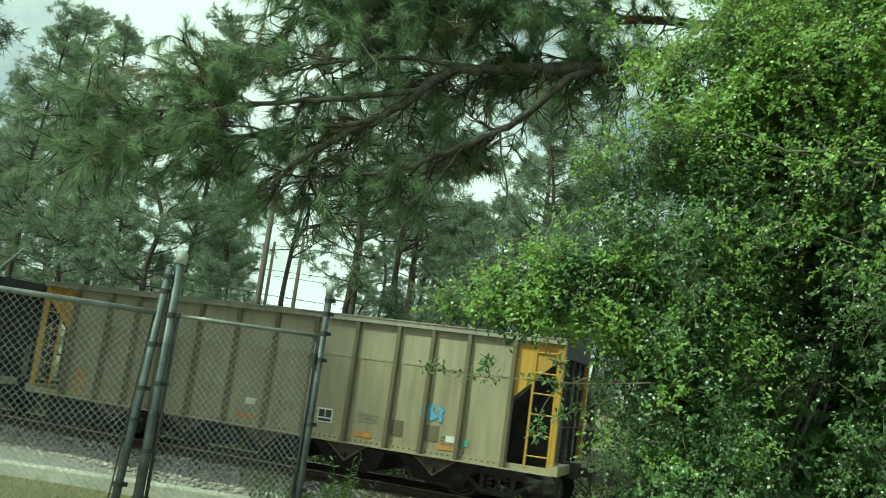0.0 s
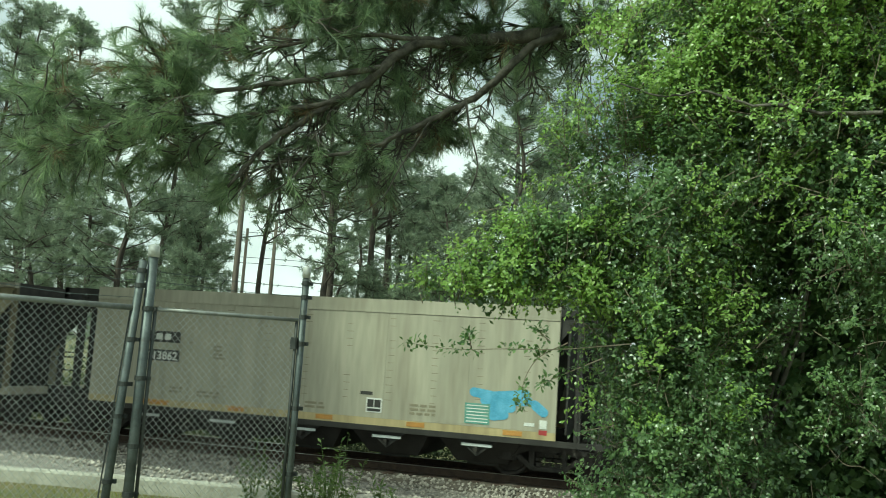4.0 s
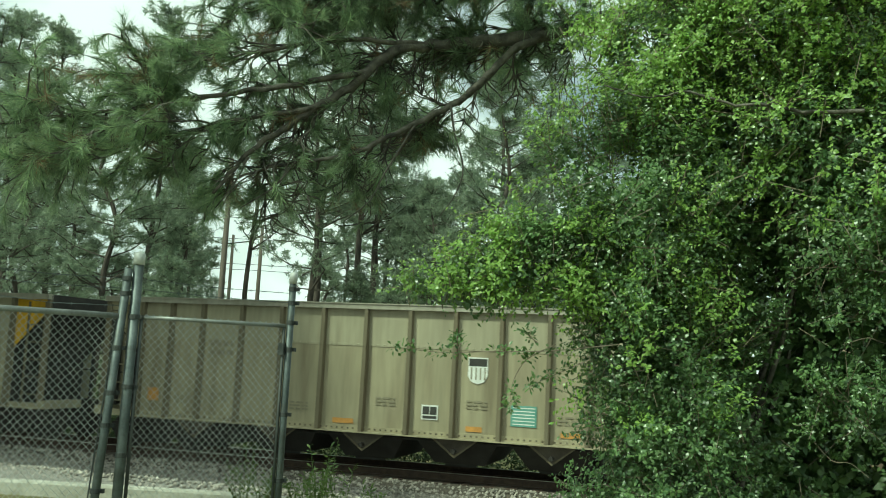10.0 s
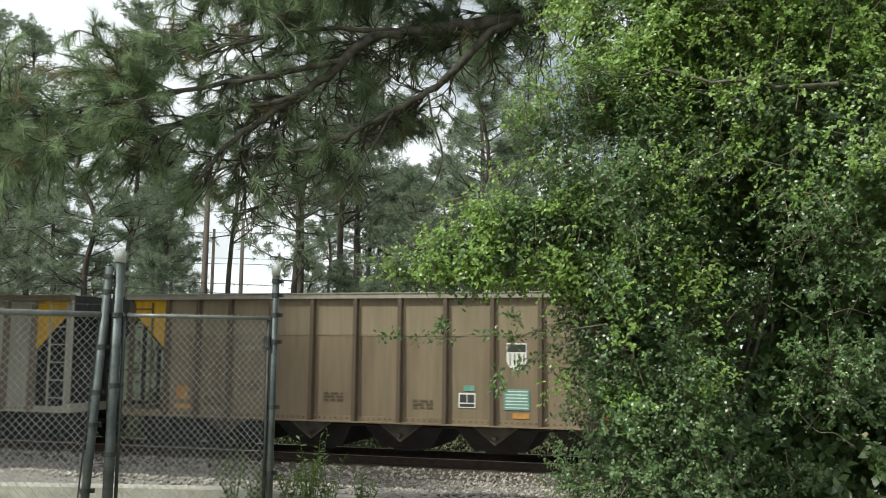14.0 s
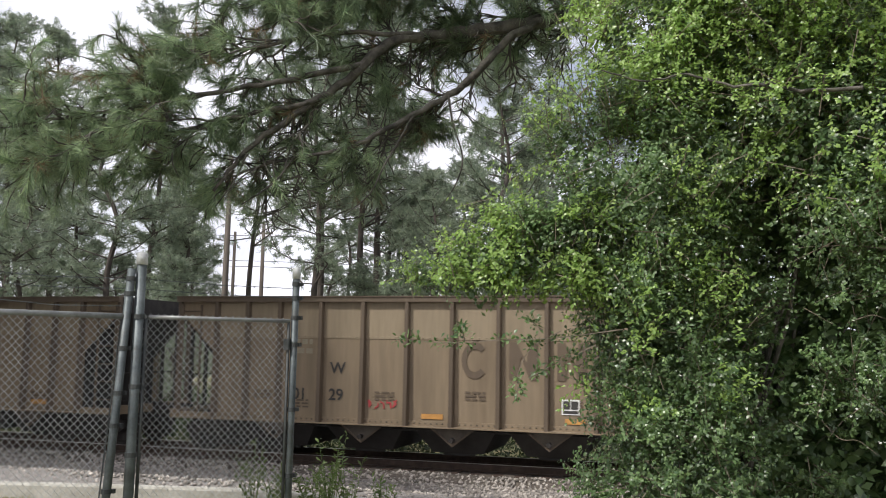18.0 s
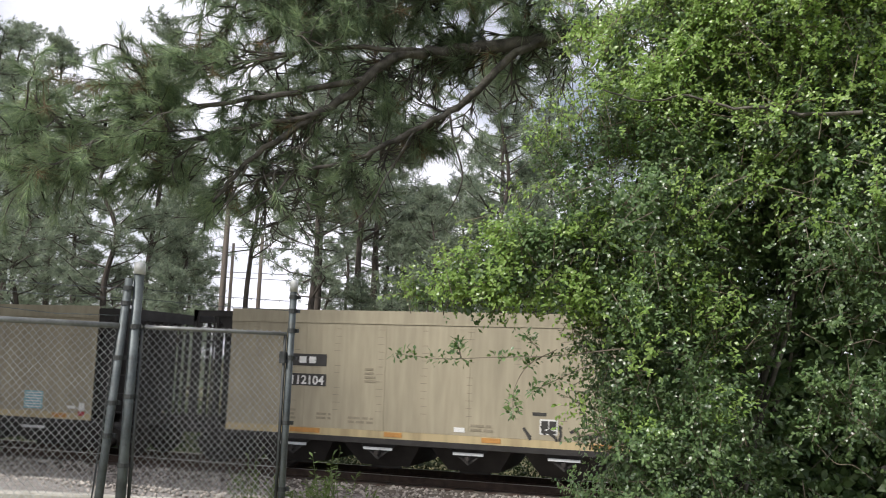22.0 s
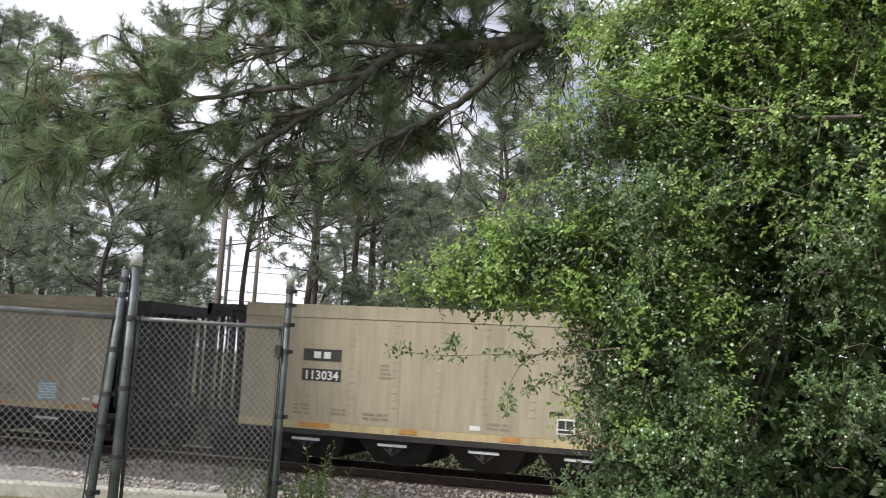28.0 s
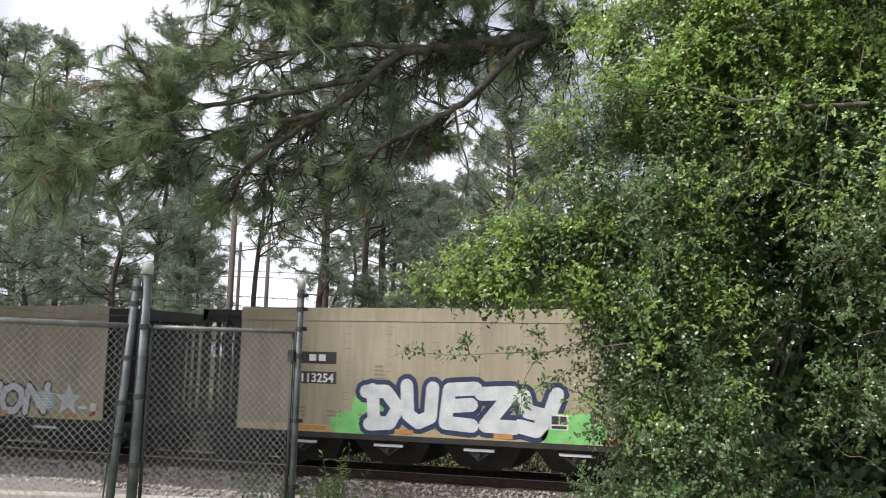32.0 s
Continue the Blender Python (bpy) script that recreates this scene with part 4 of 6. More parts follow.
def sprayed_word(car, text, x0, x1, z0, z1, width, layers, seed, sway=0.06):
    """Letters one by one; layers, outermost first, are a paint and how far it reaches past the letter."""
    r = random.Random(seed)
    w = (x1 - x0) / len(text)
    for i, ch in enumerate(text):
        lean, dz = r.uniform(-0.05, 0.12), r.uniform(-sway, sway)
        lines = [[(x0 + (i + 0.04 + 0.92 * (a + lean * (b - 0.5))) * w, z0 + (b + dz) * (z1 - z0)) for a, b in line] for line in STROKES[ch]]
        letter = None
        for n, (mat, reach) in enumerate(reversed(layers)):
            proud = 0.004 * (len(layers) - 1 - n) + 0.0012 * (i % 2)
            name = "graffiti_letter" if letter is None else "letter_outline"
            o = part(name, stroke_mesh(lines, width + 2 * reach, mat, name), letter or car, "sprayed graffiti letter" if letter is None else "", (0, on_side(car, proud) if letter is None else 0.004 * n, 0))
            letter = letter or o


def sprayed_slabs(car, slots, z0, z1, fill, edge, seed, rim=0.06):
    """Fat plain blocks of spray paint with a dark rim and a darker slot."""
    r = random.Random(seed)
    for x0, x1 in slots:
        h, w, cx, cz = z1 - z0, x1 - x0, (x0 + x1) / 2, (z0 + z1) / 2 + r.uniform(-0.03, 0.03)
        o = [(cx + a, cz + b) for a, b in blob(r, w * 0.86, h * 0.86, 14, 0.07)]
        block = part("graffiti_letter", Geo().prism(o[::-1], -0.002, 0).mesh("graffiti_letter", fill), car, "sprayed graffiti block", (0, on_side(car, 0.006), 0))
        part("letter_outline", Geo().prism([(cx + (a - cx) * (1 + 2 * rim / w), cz + (b - cz) * (1 + 2 * rim / h)) for a, b in o][::-1], -0.002, 0).mesh("letter_outline", edge), block, at=(0, 0.004, 0))
        part("letter_detail", stroke_mesh([[(cx + r.uniform(-0.1, 0.1) * w, cz - 0.38 * h), (cx + r.uniform(-0.1, 0.1) * w, cz + r.uniform(-0.15, 0.1) * h)]], 0.09, edge, "letter_detail"), block, at=(0, -0.003, 0))


def sprayed_smear(car, x0, x1, z0, z1, base, bright, seed):
    """A worn pale paint shape with brighter strokes over it."""
    r = random.Random(seed)
    w, h, cx, cz = x1 - x0, z1 - z0, (x0 + x1) / 2, (z0 + z1) / 2
    o = blob(r, w * 0.9, h * r.uniform(0.6, 0.95), 11, 0.34)
    p = part("paint_patch", Geo().prism([(cx + a, cz - 0.08 * h + b) for a, b in o][::-1], -0.002, 0).mesh("paint_patch", base), car, "worn silver paint shape", (0, on_side(car, 0.001), 0))
    lines = [[(cx + r.uniform(0.34, 0.46) * w * math.cos(a), cz + r.uniform(0.3, 0.45) * h * math.sin(a)) for a in (r.uniform(-0.6, 1.2) + i * 0.6 for i in range(r.randint(4, 8)))],
             [(x0 + 0.1 * w, z0 + r.uniform(0.04, 0.16) * h), (x1 - 0.1 * w, z0 + r.uniform(0.04, 0.16) * h)]]
    for _ in range(r.randint(2, 4)):
        x, z = x0 + r.uniform(0.15, 0.6) * w, z0 + r.uniform(0.2, 0.85) * h
        lines.append([(x, z), (x + r.uniform(0.05, 0.4) * w, z + r.uniform(-0.2, 0.2) * h), (x + r.uniform(0.0, 0.3) * w, z + r.uniform(-0.3, 0.05) * h)])
    part("paint_stroke", stroke_mesh(lines, r.uniform(0.04, 0.08), bright, "paint_stroke"), p, at=(0, -0.004, 0))
    part("dark_slot", stroke_mesh([[(cx + r.uniform(-0.2, 0.0) * w, z0 + r.uniform(0.25, 0.6) * h), (cx + r.uniform(0.0, 0.25) * w, z0 + r.uniform(0.25, 0.6) * h)]], 0.11, M["frame_black"], "dark_slot"), p, at=(0, -0.008, 0))


def scrawl(car, x0, x1, z0, z1, n, mat, seed, width=0.035):
    """Loose hand-sprayed strokes."""
    r = random.Random(seed)
    g = Geo()
    w = (x1 - x0) / n
    for i in range(n):
        x = x0 + i * w
        pts = [(x + w * r.uniform(0, 0.9), z0 + (z1 - z0) * r.uniform(0, 1)) for _ in range(4)]
        for (a, b), (c, d) in zip(pts, pts[1:]):
            L = math.hypot(c - a, d - b) or 1
            nx, nz = -(d - b) / L * width / 2, (c - a) / L * width / 2
            q = [(a + nx, b + nz), (a - nx, b - nz), (c - nx, d - nz), (c + nx, d + nz)]
            g.prism(q, -0.002 - 0.0003 * len(g.f) / 6, 0)
    part("sprayed_scrawl", g.mesh("sprayed_scrawl", mat), car, "sprayed scrawl", (0, FACE - (0.01 if car.get("flush") else 0), 0))["kind"] = "stuff"


def panel_x(i):
    """Middle of the i-th bay of a ribbed side, 0 at the leading end."""
    return (POST_X[i] + POST_X[i + 1]) / 2


def rib_marks(car, seed, emblem=True, number=None, ink=None, label="teal", at_label=9, box_bay=7, note="faint"):
    r = random.Random(seed)
    ink = ink or M["faint"]
    if number:
        lettering(car, "CMO", panel_x(2) - 0.03, 2.38, 0.33, ink)
        lettering(car, number[:3], panel_x(2) + 0.03, 1.94, 0.33, ink)
        lettering(car, number[3:], panel_x(3) - 0.2, 1.94, 0.33, ink)
    else:
        bars(car, panel_x(2), 2.55, 0.6, 0.42, 2, ink, "owner_mark")
    stencil_box(car, panel_x(box_bay) + r.uniform(-0.06, 0.04), 1.36)
    if emblem:
        shield(car, panel_x(8), 2.32, faded=False)
    if label:
        list_label(car, panel_x(at_label), 1.4, M[label])
    for i in (0, 3, 5, 8, 10):
        if r.random() < 0.75:
            plate(car, panel_x(i) + r.uniform(-0.1, 0.1), 1.06, r.choice((0.36, 0.42, 0.5)), 0.11, M["orange"], "reflector", label="orange reflective strip")
    for i in (1, 2, 4, 6, 8, 10):
        bars(car, panel_x(i), r.uniform(1.2, 1.6), 0.46, 0.22, 3, M[note])
    if r.random() < 0.6:
        plate(car, panel_x(5) + 0.1, 1.42, 0.26, 0.15, M["white"], "white_card")
    if r.random() < 0.6:
        plate(car, panel_x(0), 1.38, 0.3, 0.3, M["orange"], "orange_placard", label="orange placard")
    if r.random() < 0.5:
        plate(car, panel_x(10), 1.25, 0.2, 0.14, M["white"], "white_card")


def smooth_marks(car, seed, number):
    r = random.Random(seed)
    p = plate(car, -3.86, 2.55, 0.94, 0.27, M["ink"], "owner_plate", label="dark plate with a pale mark")
    for dx, w in ((-0.12, 0.17), (0.12, 0.17)):
        part("owner_mark", shared("omark", lambda: Geo().box(-0.085, 0.085, -0.002, 0.002, -0.075, 0.075).mesh("owner_mark", M["white"])), p, at=(dx, -0.006, 0))
    q = plate(car, -3.86, 2.1, 0.96, 0.27, M["ink"], "number_plate", label="dark panel with the car number")
    t = lettering(car, number, -3.86, 2.0, 0.275, M["white"], 1.04, proud=0.008)
    for x, z, w, n in ((-2.3, 2.25, 0.3, 4), (-4.3, 1.32, 0.4, 3), (-2.5, 1.25, 0.6, 2), (0.3, 1.22, 0.5, 2), (2.9, 1.3, 0.6, 3), (-3.4, 1.3, 0.35, 2)):
        bars(car, x, z, w, 0.09 * n, n, M["faint"])
    stencil_box(car, 1.75, 1.32)
    plate(car, 1.55, 1.58, 0.3, 0.07, M["ink"], "dark_card")
    list_label(car, 4.15, 1.32, M["pale_blue"] if seed % 2 else M["teal"], 0.56, 0.44)
    for x, w in ((-3.9, 0.75), (-1.67, 0.42), (0.57, 0.42), (2.8, 0.42), (5.0, 0.42)):
        plate(car, x + r.uniform(-0.06, 0.06), 0.97, w, 0.1, M["orange"], "reflector", label="orange reflective strip").location[1] -= 0.008
    plate(car, -0.2, 1.16, 0.24, 0.1, M["white"], "white_card")
    plate(car, 5.3, 1.18, 0.22, 0.07, M["white"], "white_card")
    plate(car, 5.6, 1.2, 0.16, 0.18, M["white"], "white_card")
    plate(car, 5.6, 1.03, 0.18, 0.1, M["red"], "red_card")


def make_train():
    """Cars in order; each one's number is the second at which it passes the gate."""
    P = M
    plan = {k: ("rib", "olive", "olive", "olive", "olive") for k in range(-2, 35)}
    # body, corner plate colours at the leading and trailing end, sill, optional ladder colours
    for k, body, lead, trail in ((0, "olive", "amber", "amber"), (1, "black", "red", "black"), (2, "olive", "yellow", "olive"), (5, "dark_brown", "dark_brown", "dark_brown"), (7, "olive", "yellow", "olive"),
                                 (8, "olive", "olive", "yellow"), (9, "olive", "olive", "yellow"), (10, "olive", "olive", "yellow"), (11, "brown", "green", "brown"), (12, "brown", "brown", "amber"),
                                 (13, "grey", "grey", "yellow"), (14, "brown", "yellow", "brown"), (15, "olive", "olive", "olive"), (16, "black", "black", "red"), (17, "brown", "amber", "brown"),
                                 (18, "brown", "brown", "green"), (19, "tan", "tan", "yellow"), (20, "tan", "tan", "yellow"), (24, "brown", "brown", "yellow")):
        plan[k] = ("rib", body, lead, trail, "white" if k == 19 else body)
    for k in (4, 21, 22, 23, 25, 26, 27, 28, 29, 30, 31, 32, 33, 34):
        plan[k] = ("smooth", "grey" if k == 4 else "cream")
    words = dict(tan="tan", olive="olive-tan", brown="brown", dark_brown="dark brown", black="black", grey="pale grey", cream="cream-coloured",
                 yellow="yellow", amber="amber", red="red", green="green")
    numbers = {4: "113862", 21: "113195", 22: "112104", 23: "113137", 25: "113199", 26: "113207", 27: "113066", 28: "113034", 29: "113261", 30: "113148", 31: "113249", 32: "113254", 33: "113120", 34: "113095"}
    cars = {}
    for k, spec in plan.items():
        if spec[0] == "rib":
            ladders = [P[n] if n == "amber" and k in (0, 17) else P["rib_" + spec[1]] if "rib_" + spec[1] in P else P[spec[1]] for n in spec[2:4]]
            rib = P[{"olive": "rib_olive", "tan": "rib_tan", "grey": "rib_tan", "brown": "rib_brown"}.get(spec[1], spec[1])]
            up = P.get("up_" + spec[1])
            posts = POST_SHORT if k == 0 else POST_X
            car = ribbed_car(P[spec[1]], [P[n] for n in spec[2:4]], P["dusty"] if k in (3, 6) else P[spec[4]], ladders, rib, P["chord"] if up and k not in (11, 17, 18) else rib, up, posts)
            pale = spec[1] in ("black", "dark_brown")
            rib_marks(car, k + 7, emblem=spec[1] in ("olive", "tan", "grey", "brown") and k not in (0, 11, 16, 17, 18), number={19: "503787", 20: "503927", 24: "503756"}.get(k),
                      ink=P["white"] if pale else (P["ink"] if k in (13, 19, 20, 24) else P["faint"]), label=None if k in (0, 11, 16, 17, 18, 20, 24) else "sky_blue" if k == 13 else "teal", at_label=9 if k % 2 else 8 if not spec[1] in ("olive",) else 9, box_bay=8 if k in (17, 18) else 7, note={"brown": "rib_brown", "dark_brown": "frame_black", "black": "worn_print", "tan": "rib_tan"}.get(spec[1], "faint"))
            side = words[spec[1]] + " ribbed steel hopper car"
            odd = [n for n in spec[2:4] if n != spec[1]]
            label = side + " with " + words[odd[0]] + " corner plates" if odd and k not in (9, 16) else side
        else:
            car = smooth_car(P[spec[1]])
            car["flush"] = 1
            smooth_marks(car, k, numbers[k])
            label = words[spec[1]] + " smooth riveted hopper car"
        cars[k] = (car, label)
    c = {k: v[0] for k, v in cars.items()}
    scrawl(c[3], 0.2, 0.9, 1.5, 1.95, 4, P["white"], 2), scrawl(c[3], 3.3, 4.05, 1.68, 1.98, 5, P["white"], 3)
    part("paint_patch", stroke_mesh([[(4.05, 1.78), (4.5, 1.72), (5.2, 1.8)], [(4.3, 1.62), (5.25, 1.66)], [(4.4, 1.46), (4.9, 1.5)], [(5.4, 1.6), (5.6, 1.45)], [(4.5, 1.3), (4.75, 1.34)]], 0.2, P["sky_blue"], "paint_patch"), c[4], "sky-blue sprayed smear", (0, on_side(c[4]), 0))
    red = part("paint_patch", Geo().prism([(-1.45, 0.97), (-1.5, 1.95), (-0.85, 1.98), (-0.4, 1.85), (-0.42, 0.97)][::-1], -0.002, 0).mesh("paint_patch", P["red"]), c[9], "faded red paint patch", (0, FACE - 0.001, 0))
    dark = Geo().box(-0.36, 1.28, -0.002, 0, 1.36, 1.92).mesh("paint_patch", P["black"])
    dark = part("paint_patch", dark, c[9], "black sprayed block", (0, FACE - 0.002, 0))
    oval = lambda x, z, a, b: [(x + a * math.cos(i * math.pi / 8), z + b * math.sin(i * math.pi / 8)) for i in range(17)]
    for x, z, a, b in ((0.08, 1.16, 0.5, 0.2), (1.05, 1.06, 0.52, 0.16)):
        part("black_oval", Geo().prism(oval(x, z, a, b)[:16][::-1], -0.002, 0).mesh("black_oval", P["black"]), dark, at=(0, -0.002 - x * 0.001, 0))
    rims = [[(-0.38, 1.36), (-0.4, 1.9), (-0.15, 1.97)], [(-0.38, 1.93), (0.5, 1.93), (1.3, 1.92), (1.25, 1.36)], [(0.5, 1.93), (0.48, 1.3), (0.52, 0.95)], [(0.9, 1.92), (0.85, 1.05)], oval(0.08, 1.16, 0.5, 0.2), oval(1.05, 1.06, 0.52, 0.16),
            [(-1.0, 0.98), (-0.5, 1.2)], [(-0.9, 1.4), (-0.85, 1.85), (-0.5, 1.9), (-0.55, 1.75), (-0.8, 1.72)], oval(0.3, 1.8, 0.14, 0.07)]
    part("white_outline", stroke_mesh(rims, 0.05, P["white"], "white_outline"), dark, "white sprayed outline", (0, -0.006, 0))
    hook = part("paint_patch", Geo().prism(oval(2.4, 1.55, 0.27, 0.26)[:16][::-1], -0.002, 0).mesh("paint_patch", P["black"]), c[9], "black sprayed hook shape", (0, FACE - 0.002, 0))
    part("white_outline", stroke_mesh([[(2.16, 1.25)] + oval(2.4, 1.55, 0.27, 0.26)[8::-1] + oval(2.4, 1.55, 0.27, 0.26)[15:10:-1]], 0.06, P["white"], "white_outline"), hook, at=(0, -0.004, 0))
    scrawl(c[1], 2.3, 2.85, 1.3, 1.7, 5, P["silver"], 21, 0.022)
    plate(c[1], panel_x(10) - 0.25, 1.22, 0.14, 0.12, P["red"], "red_card")
    scrawl(c[8], 0.15, 0.9, 1.35, 1.7, 5, P["white"], 22, 0.05)
    scrawl(c[13], -2.1, -1.1, 1.35, 1.65, 6, P["ink"], 13, 0.05)
    for n, (a, b) in enumerate(((-4.95, -4.35), (-4.1, -3.4), (-3.15, -2.15), (-2.1, -1.28), (-1.06, -0.2), (0.02, 0.86), (1.12, 1.95), (2.2, 3.1), (3.3, 4.0), (4.3, 4.95))):
        sprayed_smear(c[16], a, b, 0.97, 1.82, P["worn_silver"], P["silver"], 60 + n)
    for x in (-2.75, 0.22, 2.72):
        plate(c[16], x, 1.02, 0.42, 0.12, P["orange"], "reflector", 0.012, label="orange reflective strip")

    # single cars' own markings
    for i, h in ((6, 0.62), (7, 0.62), (8, 0.62)):
        ring = [(panel_x(i) - 0.02 + q * 0.3 * math.cos(a), 2.3 + q * 0.4 * math.sin(a)) for q, steps in ((1.0, range(15)), (0.62, range(14, -1, -1))) for a in (0.75 + s * 4.8 / 14 for s in steps)] if i == 6 else \
            [(panel_x(i) + x, 2.3 + z) for x, z in ((-0.3, -0.4), (-0.12, -0.4), (-0.05, 0.1), (0.15, -0.4), (0.32, -0.4), (0.32, 0.4), (0.14, 0.4), (0.08, -0.05), (-0.14, 0.4), (-0.3, 0.4))]
        part("faded_emblem", Geo().prism(ring[::-1], -0.003, 0.0).mesh("faded_emblem", P["rib_brown"]), c[18], "large faded dark emblem", (0, FACE, 0))
    lettering(c[18], "01", panel_x(2), 1.35, 0.36, P["frame_black"]), lettering(c[18], "29", panel_x(3) - 0.13, 1.35, 0.36, P["frame_black"])
    lettering(c[18], "W", panel_x(3) - 0.1, 1.95, 0.36, P["frame_black"])
    scrawl(c[18], panel_x(4) - 0.4, panel_x(4) + 0.35, 1.15, 1.4, 5, P["red"], 41, 0.03)
    for k, bays in ((17, (2, 4, 6)), (18, (11,))):
        for i in bays:
            plate(c[k], panel_x(i) + 0.42, 1.25, 0.11, 0.42, P["amber"], "reflector", label="upright amber strip")
    plate(c[17], panel_x(1) + 0.1, 2.25, 0.3, 0.24, P["white"], "white_card")
    plate(c[17], panel_x(2) + 0.1, 1.72, 0.7, 1.2, P["rust"], "dark_panel", label="dark painted panel"), plate(c[17], panel_x(3), 1.72, 0.8, 1.2, P["rust"], "dark_panel", label="dark painted panel")
    lettering(c[17], "15", panel_x(1) + 0.1, 1.68, 0.3, P["white"])
    for dz, w in ((1.45, 0.62), (1.36, 0.4), (1.22, 0.2), (1.1, 0.35)):
        plate(c[17], panel_x(3), dz, w, 0.035, P["white"], "panel_print", 0.005)
    lettering(c[16], "915", -2.8, 1.93, 0.34, P["white"])
    plate(c[16], -2.84, 2.46, 0.38, 0.26, P["white"], "white_card"), plate(c[16], -3.77, 2.05, 0.3, 0.22, P["white"], "white_card")
    scrawl(c[12], panel_x(4) - 0.45, panel_x(4) + 0.38, 1.35, 1.7, 6, P["white"], 42, 0.03), scrawl(c[12], panel_x(5) - 0.4, panel_x(5) + 0.4, 1.3, 1.8, 6, P["deep_blue"], 43, 0.06)
    scrawl(c[12], panel_x(8) - 0.4, panel_x(8) + 0.4, 1.3, 1.55, 5, P["faint"], 44, 0.04)
    plate(c[12], panel_x(7), 1.64, 0.22, 0.12, P["lime"], "green_card"), plate(c[13], panel_x(7) + 0.15, 1.08, 0.2, 0.14, P["lime"], "green_card")
    for k in (3, 6, 14, 19):
        plate(c[k], panel_x(7), 1.62, 0.24, 0.12, P["teal"], "green_card")
    lettering(c[2], "AMERICA", panel_x(9), 2.24, 0.17, P["ink"])
    for text, x in (("R", -1.71), ("I", -0.61), ("F", 0.5)):
        lettering(c[20], text, x, 1.32, 0.52, P["sky_blue"])
    for k, x, z in ((0, 4.12, 1.55), (20, panel_x(3), 1.35)):
        scrawl(c[k], x - 0.25, x + 0.25, z, z + 0.4, 7, P["sky_blue"], 50 + k, 0.08)
    for x in (3.3, 4.15):
        plate(c[0], x, 1.32, 0.34, 0.34, P["rib_olive"], "stencil_panel", label="dark stencil panel")
    plate(c[0], 4.95, 1.22, 0.16, 0.16, P["teal"], "green_card")
    scrawl(c[19], -2.1, 0.0, 1.06, 1.42, 9, P["white"], 19, 0.055), scrawl(c[19], 2.6, 3.6, 1.05, 1.4, 5, P["red"], 20, 0.04)
    sprayed_word(c[21], "IES", -1.42, 1.1, 1.05, 1.82, 0.3, ((P["sky_blue"], 0.15), (P["white"], 0.035), (P["deep_blue"], 0.0)), 35, 0.03)
    scrawl(c[21], -4.6, -3.2, 1.05, 1.35, 6, P["ink"], 25, 0.04)
    scrawl(c[22], 1.2, 4.2, 1.02, 1.36, 12, P["ink"], 26, 0.06)
    scrawl(c[23], -1.6, 0.9, 1.2, 1.55, 9, P["sky_blue"], 27, 0.07), scrawl(c[23], 1.2, 3.2, 1.3, 1.75, 9, P["red"], 28, 0.07)
    scrawl(c[23], -4.0, -3.0, 1.1, 1.5, 5, P["red"], 33, 0.06), scrawl(c[23], -4.6, -3.4, 1.0, 1.3, 5, P["deep_blue"], 34, 0.05)

    scrawl(c[29], -5.6, -5.1, 1.8, 2.3, 4, P["ink"], 30, 0.03), scrawl(c[29], 1.0, 1.6, 1.1, 1.5, 5, P["white"], 35, 0.05)
    scrawl(c[30], 1.2, 1.9, 1.1, 1.5, 4, P["white"], 36, 0.06)
    sprayed_slabs(c[31], ((-2.56, -1.9), (-1.92, -1.24), (-1.24, -0.56), (-0.58, 0.3), (0.28, 1.05)), 0.94, 1.76, P["silver"], P["ink"], 31)
    scrawl(c[31], -4.1, -2.65, 0.97, 1.2, 9, P["ink"], 37, 0.04)
    sprayed_word(c[31], "WON", 1.98, 4.28, 1.0, 1.68, 0.17, ((P["ink"], 0.05), (P["silver"], 0.0)), 33, 0.02)

    star = [(4.86 + (0.42 if i % 2 == 0 else 0.18) * math.sin(i * math.pi / 5), 1.35 + (0.42 if i % 2 == 0 else 0.18) * math.cos(i * math.pi / 5)) for i in range(10)]
    part("sprayed_star", Geo().prism(star[::-1], -0.004, 0).mesh("sprayed_star", P["silver"]), c[31], "silver sprayed star", (0, FACE - 0.016, 0))
    green = Geo()
    for n, (x, z, w, h) in enumerate(((-2.95, 1.1, 1.0, 0.5), (-2.6, 1.3, 0.8, 0.7), (1.9, 1.2, 1.1, 0.6), (2.3, 1.08, 0.9, 0.4))):
        green.prism([(x + a, z + b) for a, b in blob(random.Random(70 + n), w, h, 14, 0.15)][::-1], -0.001 - 0.0006 * n, 0)
    part("paint_patch", green.mesh("paint_patch", P["lime"]), c[32], "bright green sprayed patch", (0, on_side(c[32]), 0))["kind"] = "stuff"
    sprayed_word(c[32], "DUEZY", -2.66, 1.74, 1.1, 1.94, 0.3, ((P["navy"], 0.11), (P["silver"], 0.0)), 32, 0.07)
    extra = {9: "with white outlined graffiti", 16: "with silver graffiti", 21: "with blue graffiti", 23: "with red and blue scrawls", 31: "with silver graffiti, star", 32: "with green and silver graffiti"}
    for k, (car, label) in cars.items():
        tagged(car, label + (" " + extra[k] if k in extra else "") + ("" if k in extra else " with black ends" if "smooth" in label else "") + " on rails", "hopper car", "cars of the train")
        if "flush" in car:
            del car["flush"]
    return c


CARS = make_train()
# the train's place along the track: seconds, metres at which car 0 stands
TRAIN_SLIP = [(0, -10.9), (1, -10.58), (2, -10.2), (3, -9.78), (4, -9.38), (7, -8.34), (8, -8.1), (9, -7.87), (12, -6.98), (13, -6.74), (16, -6.0), (18, -5.72), (20, -5.42), (24, -5.1), (28, -4.85), (32, -5.2)]


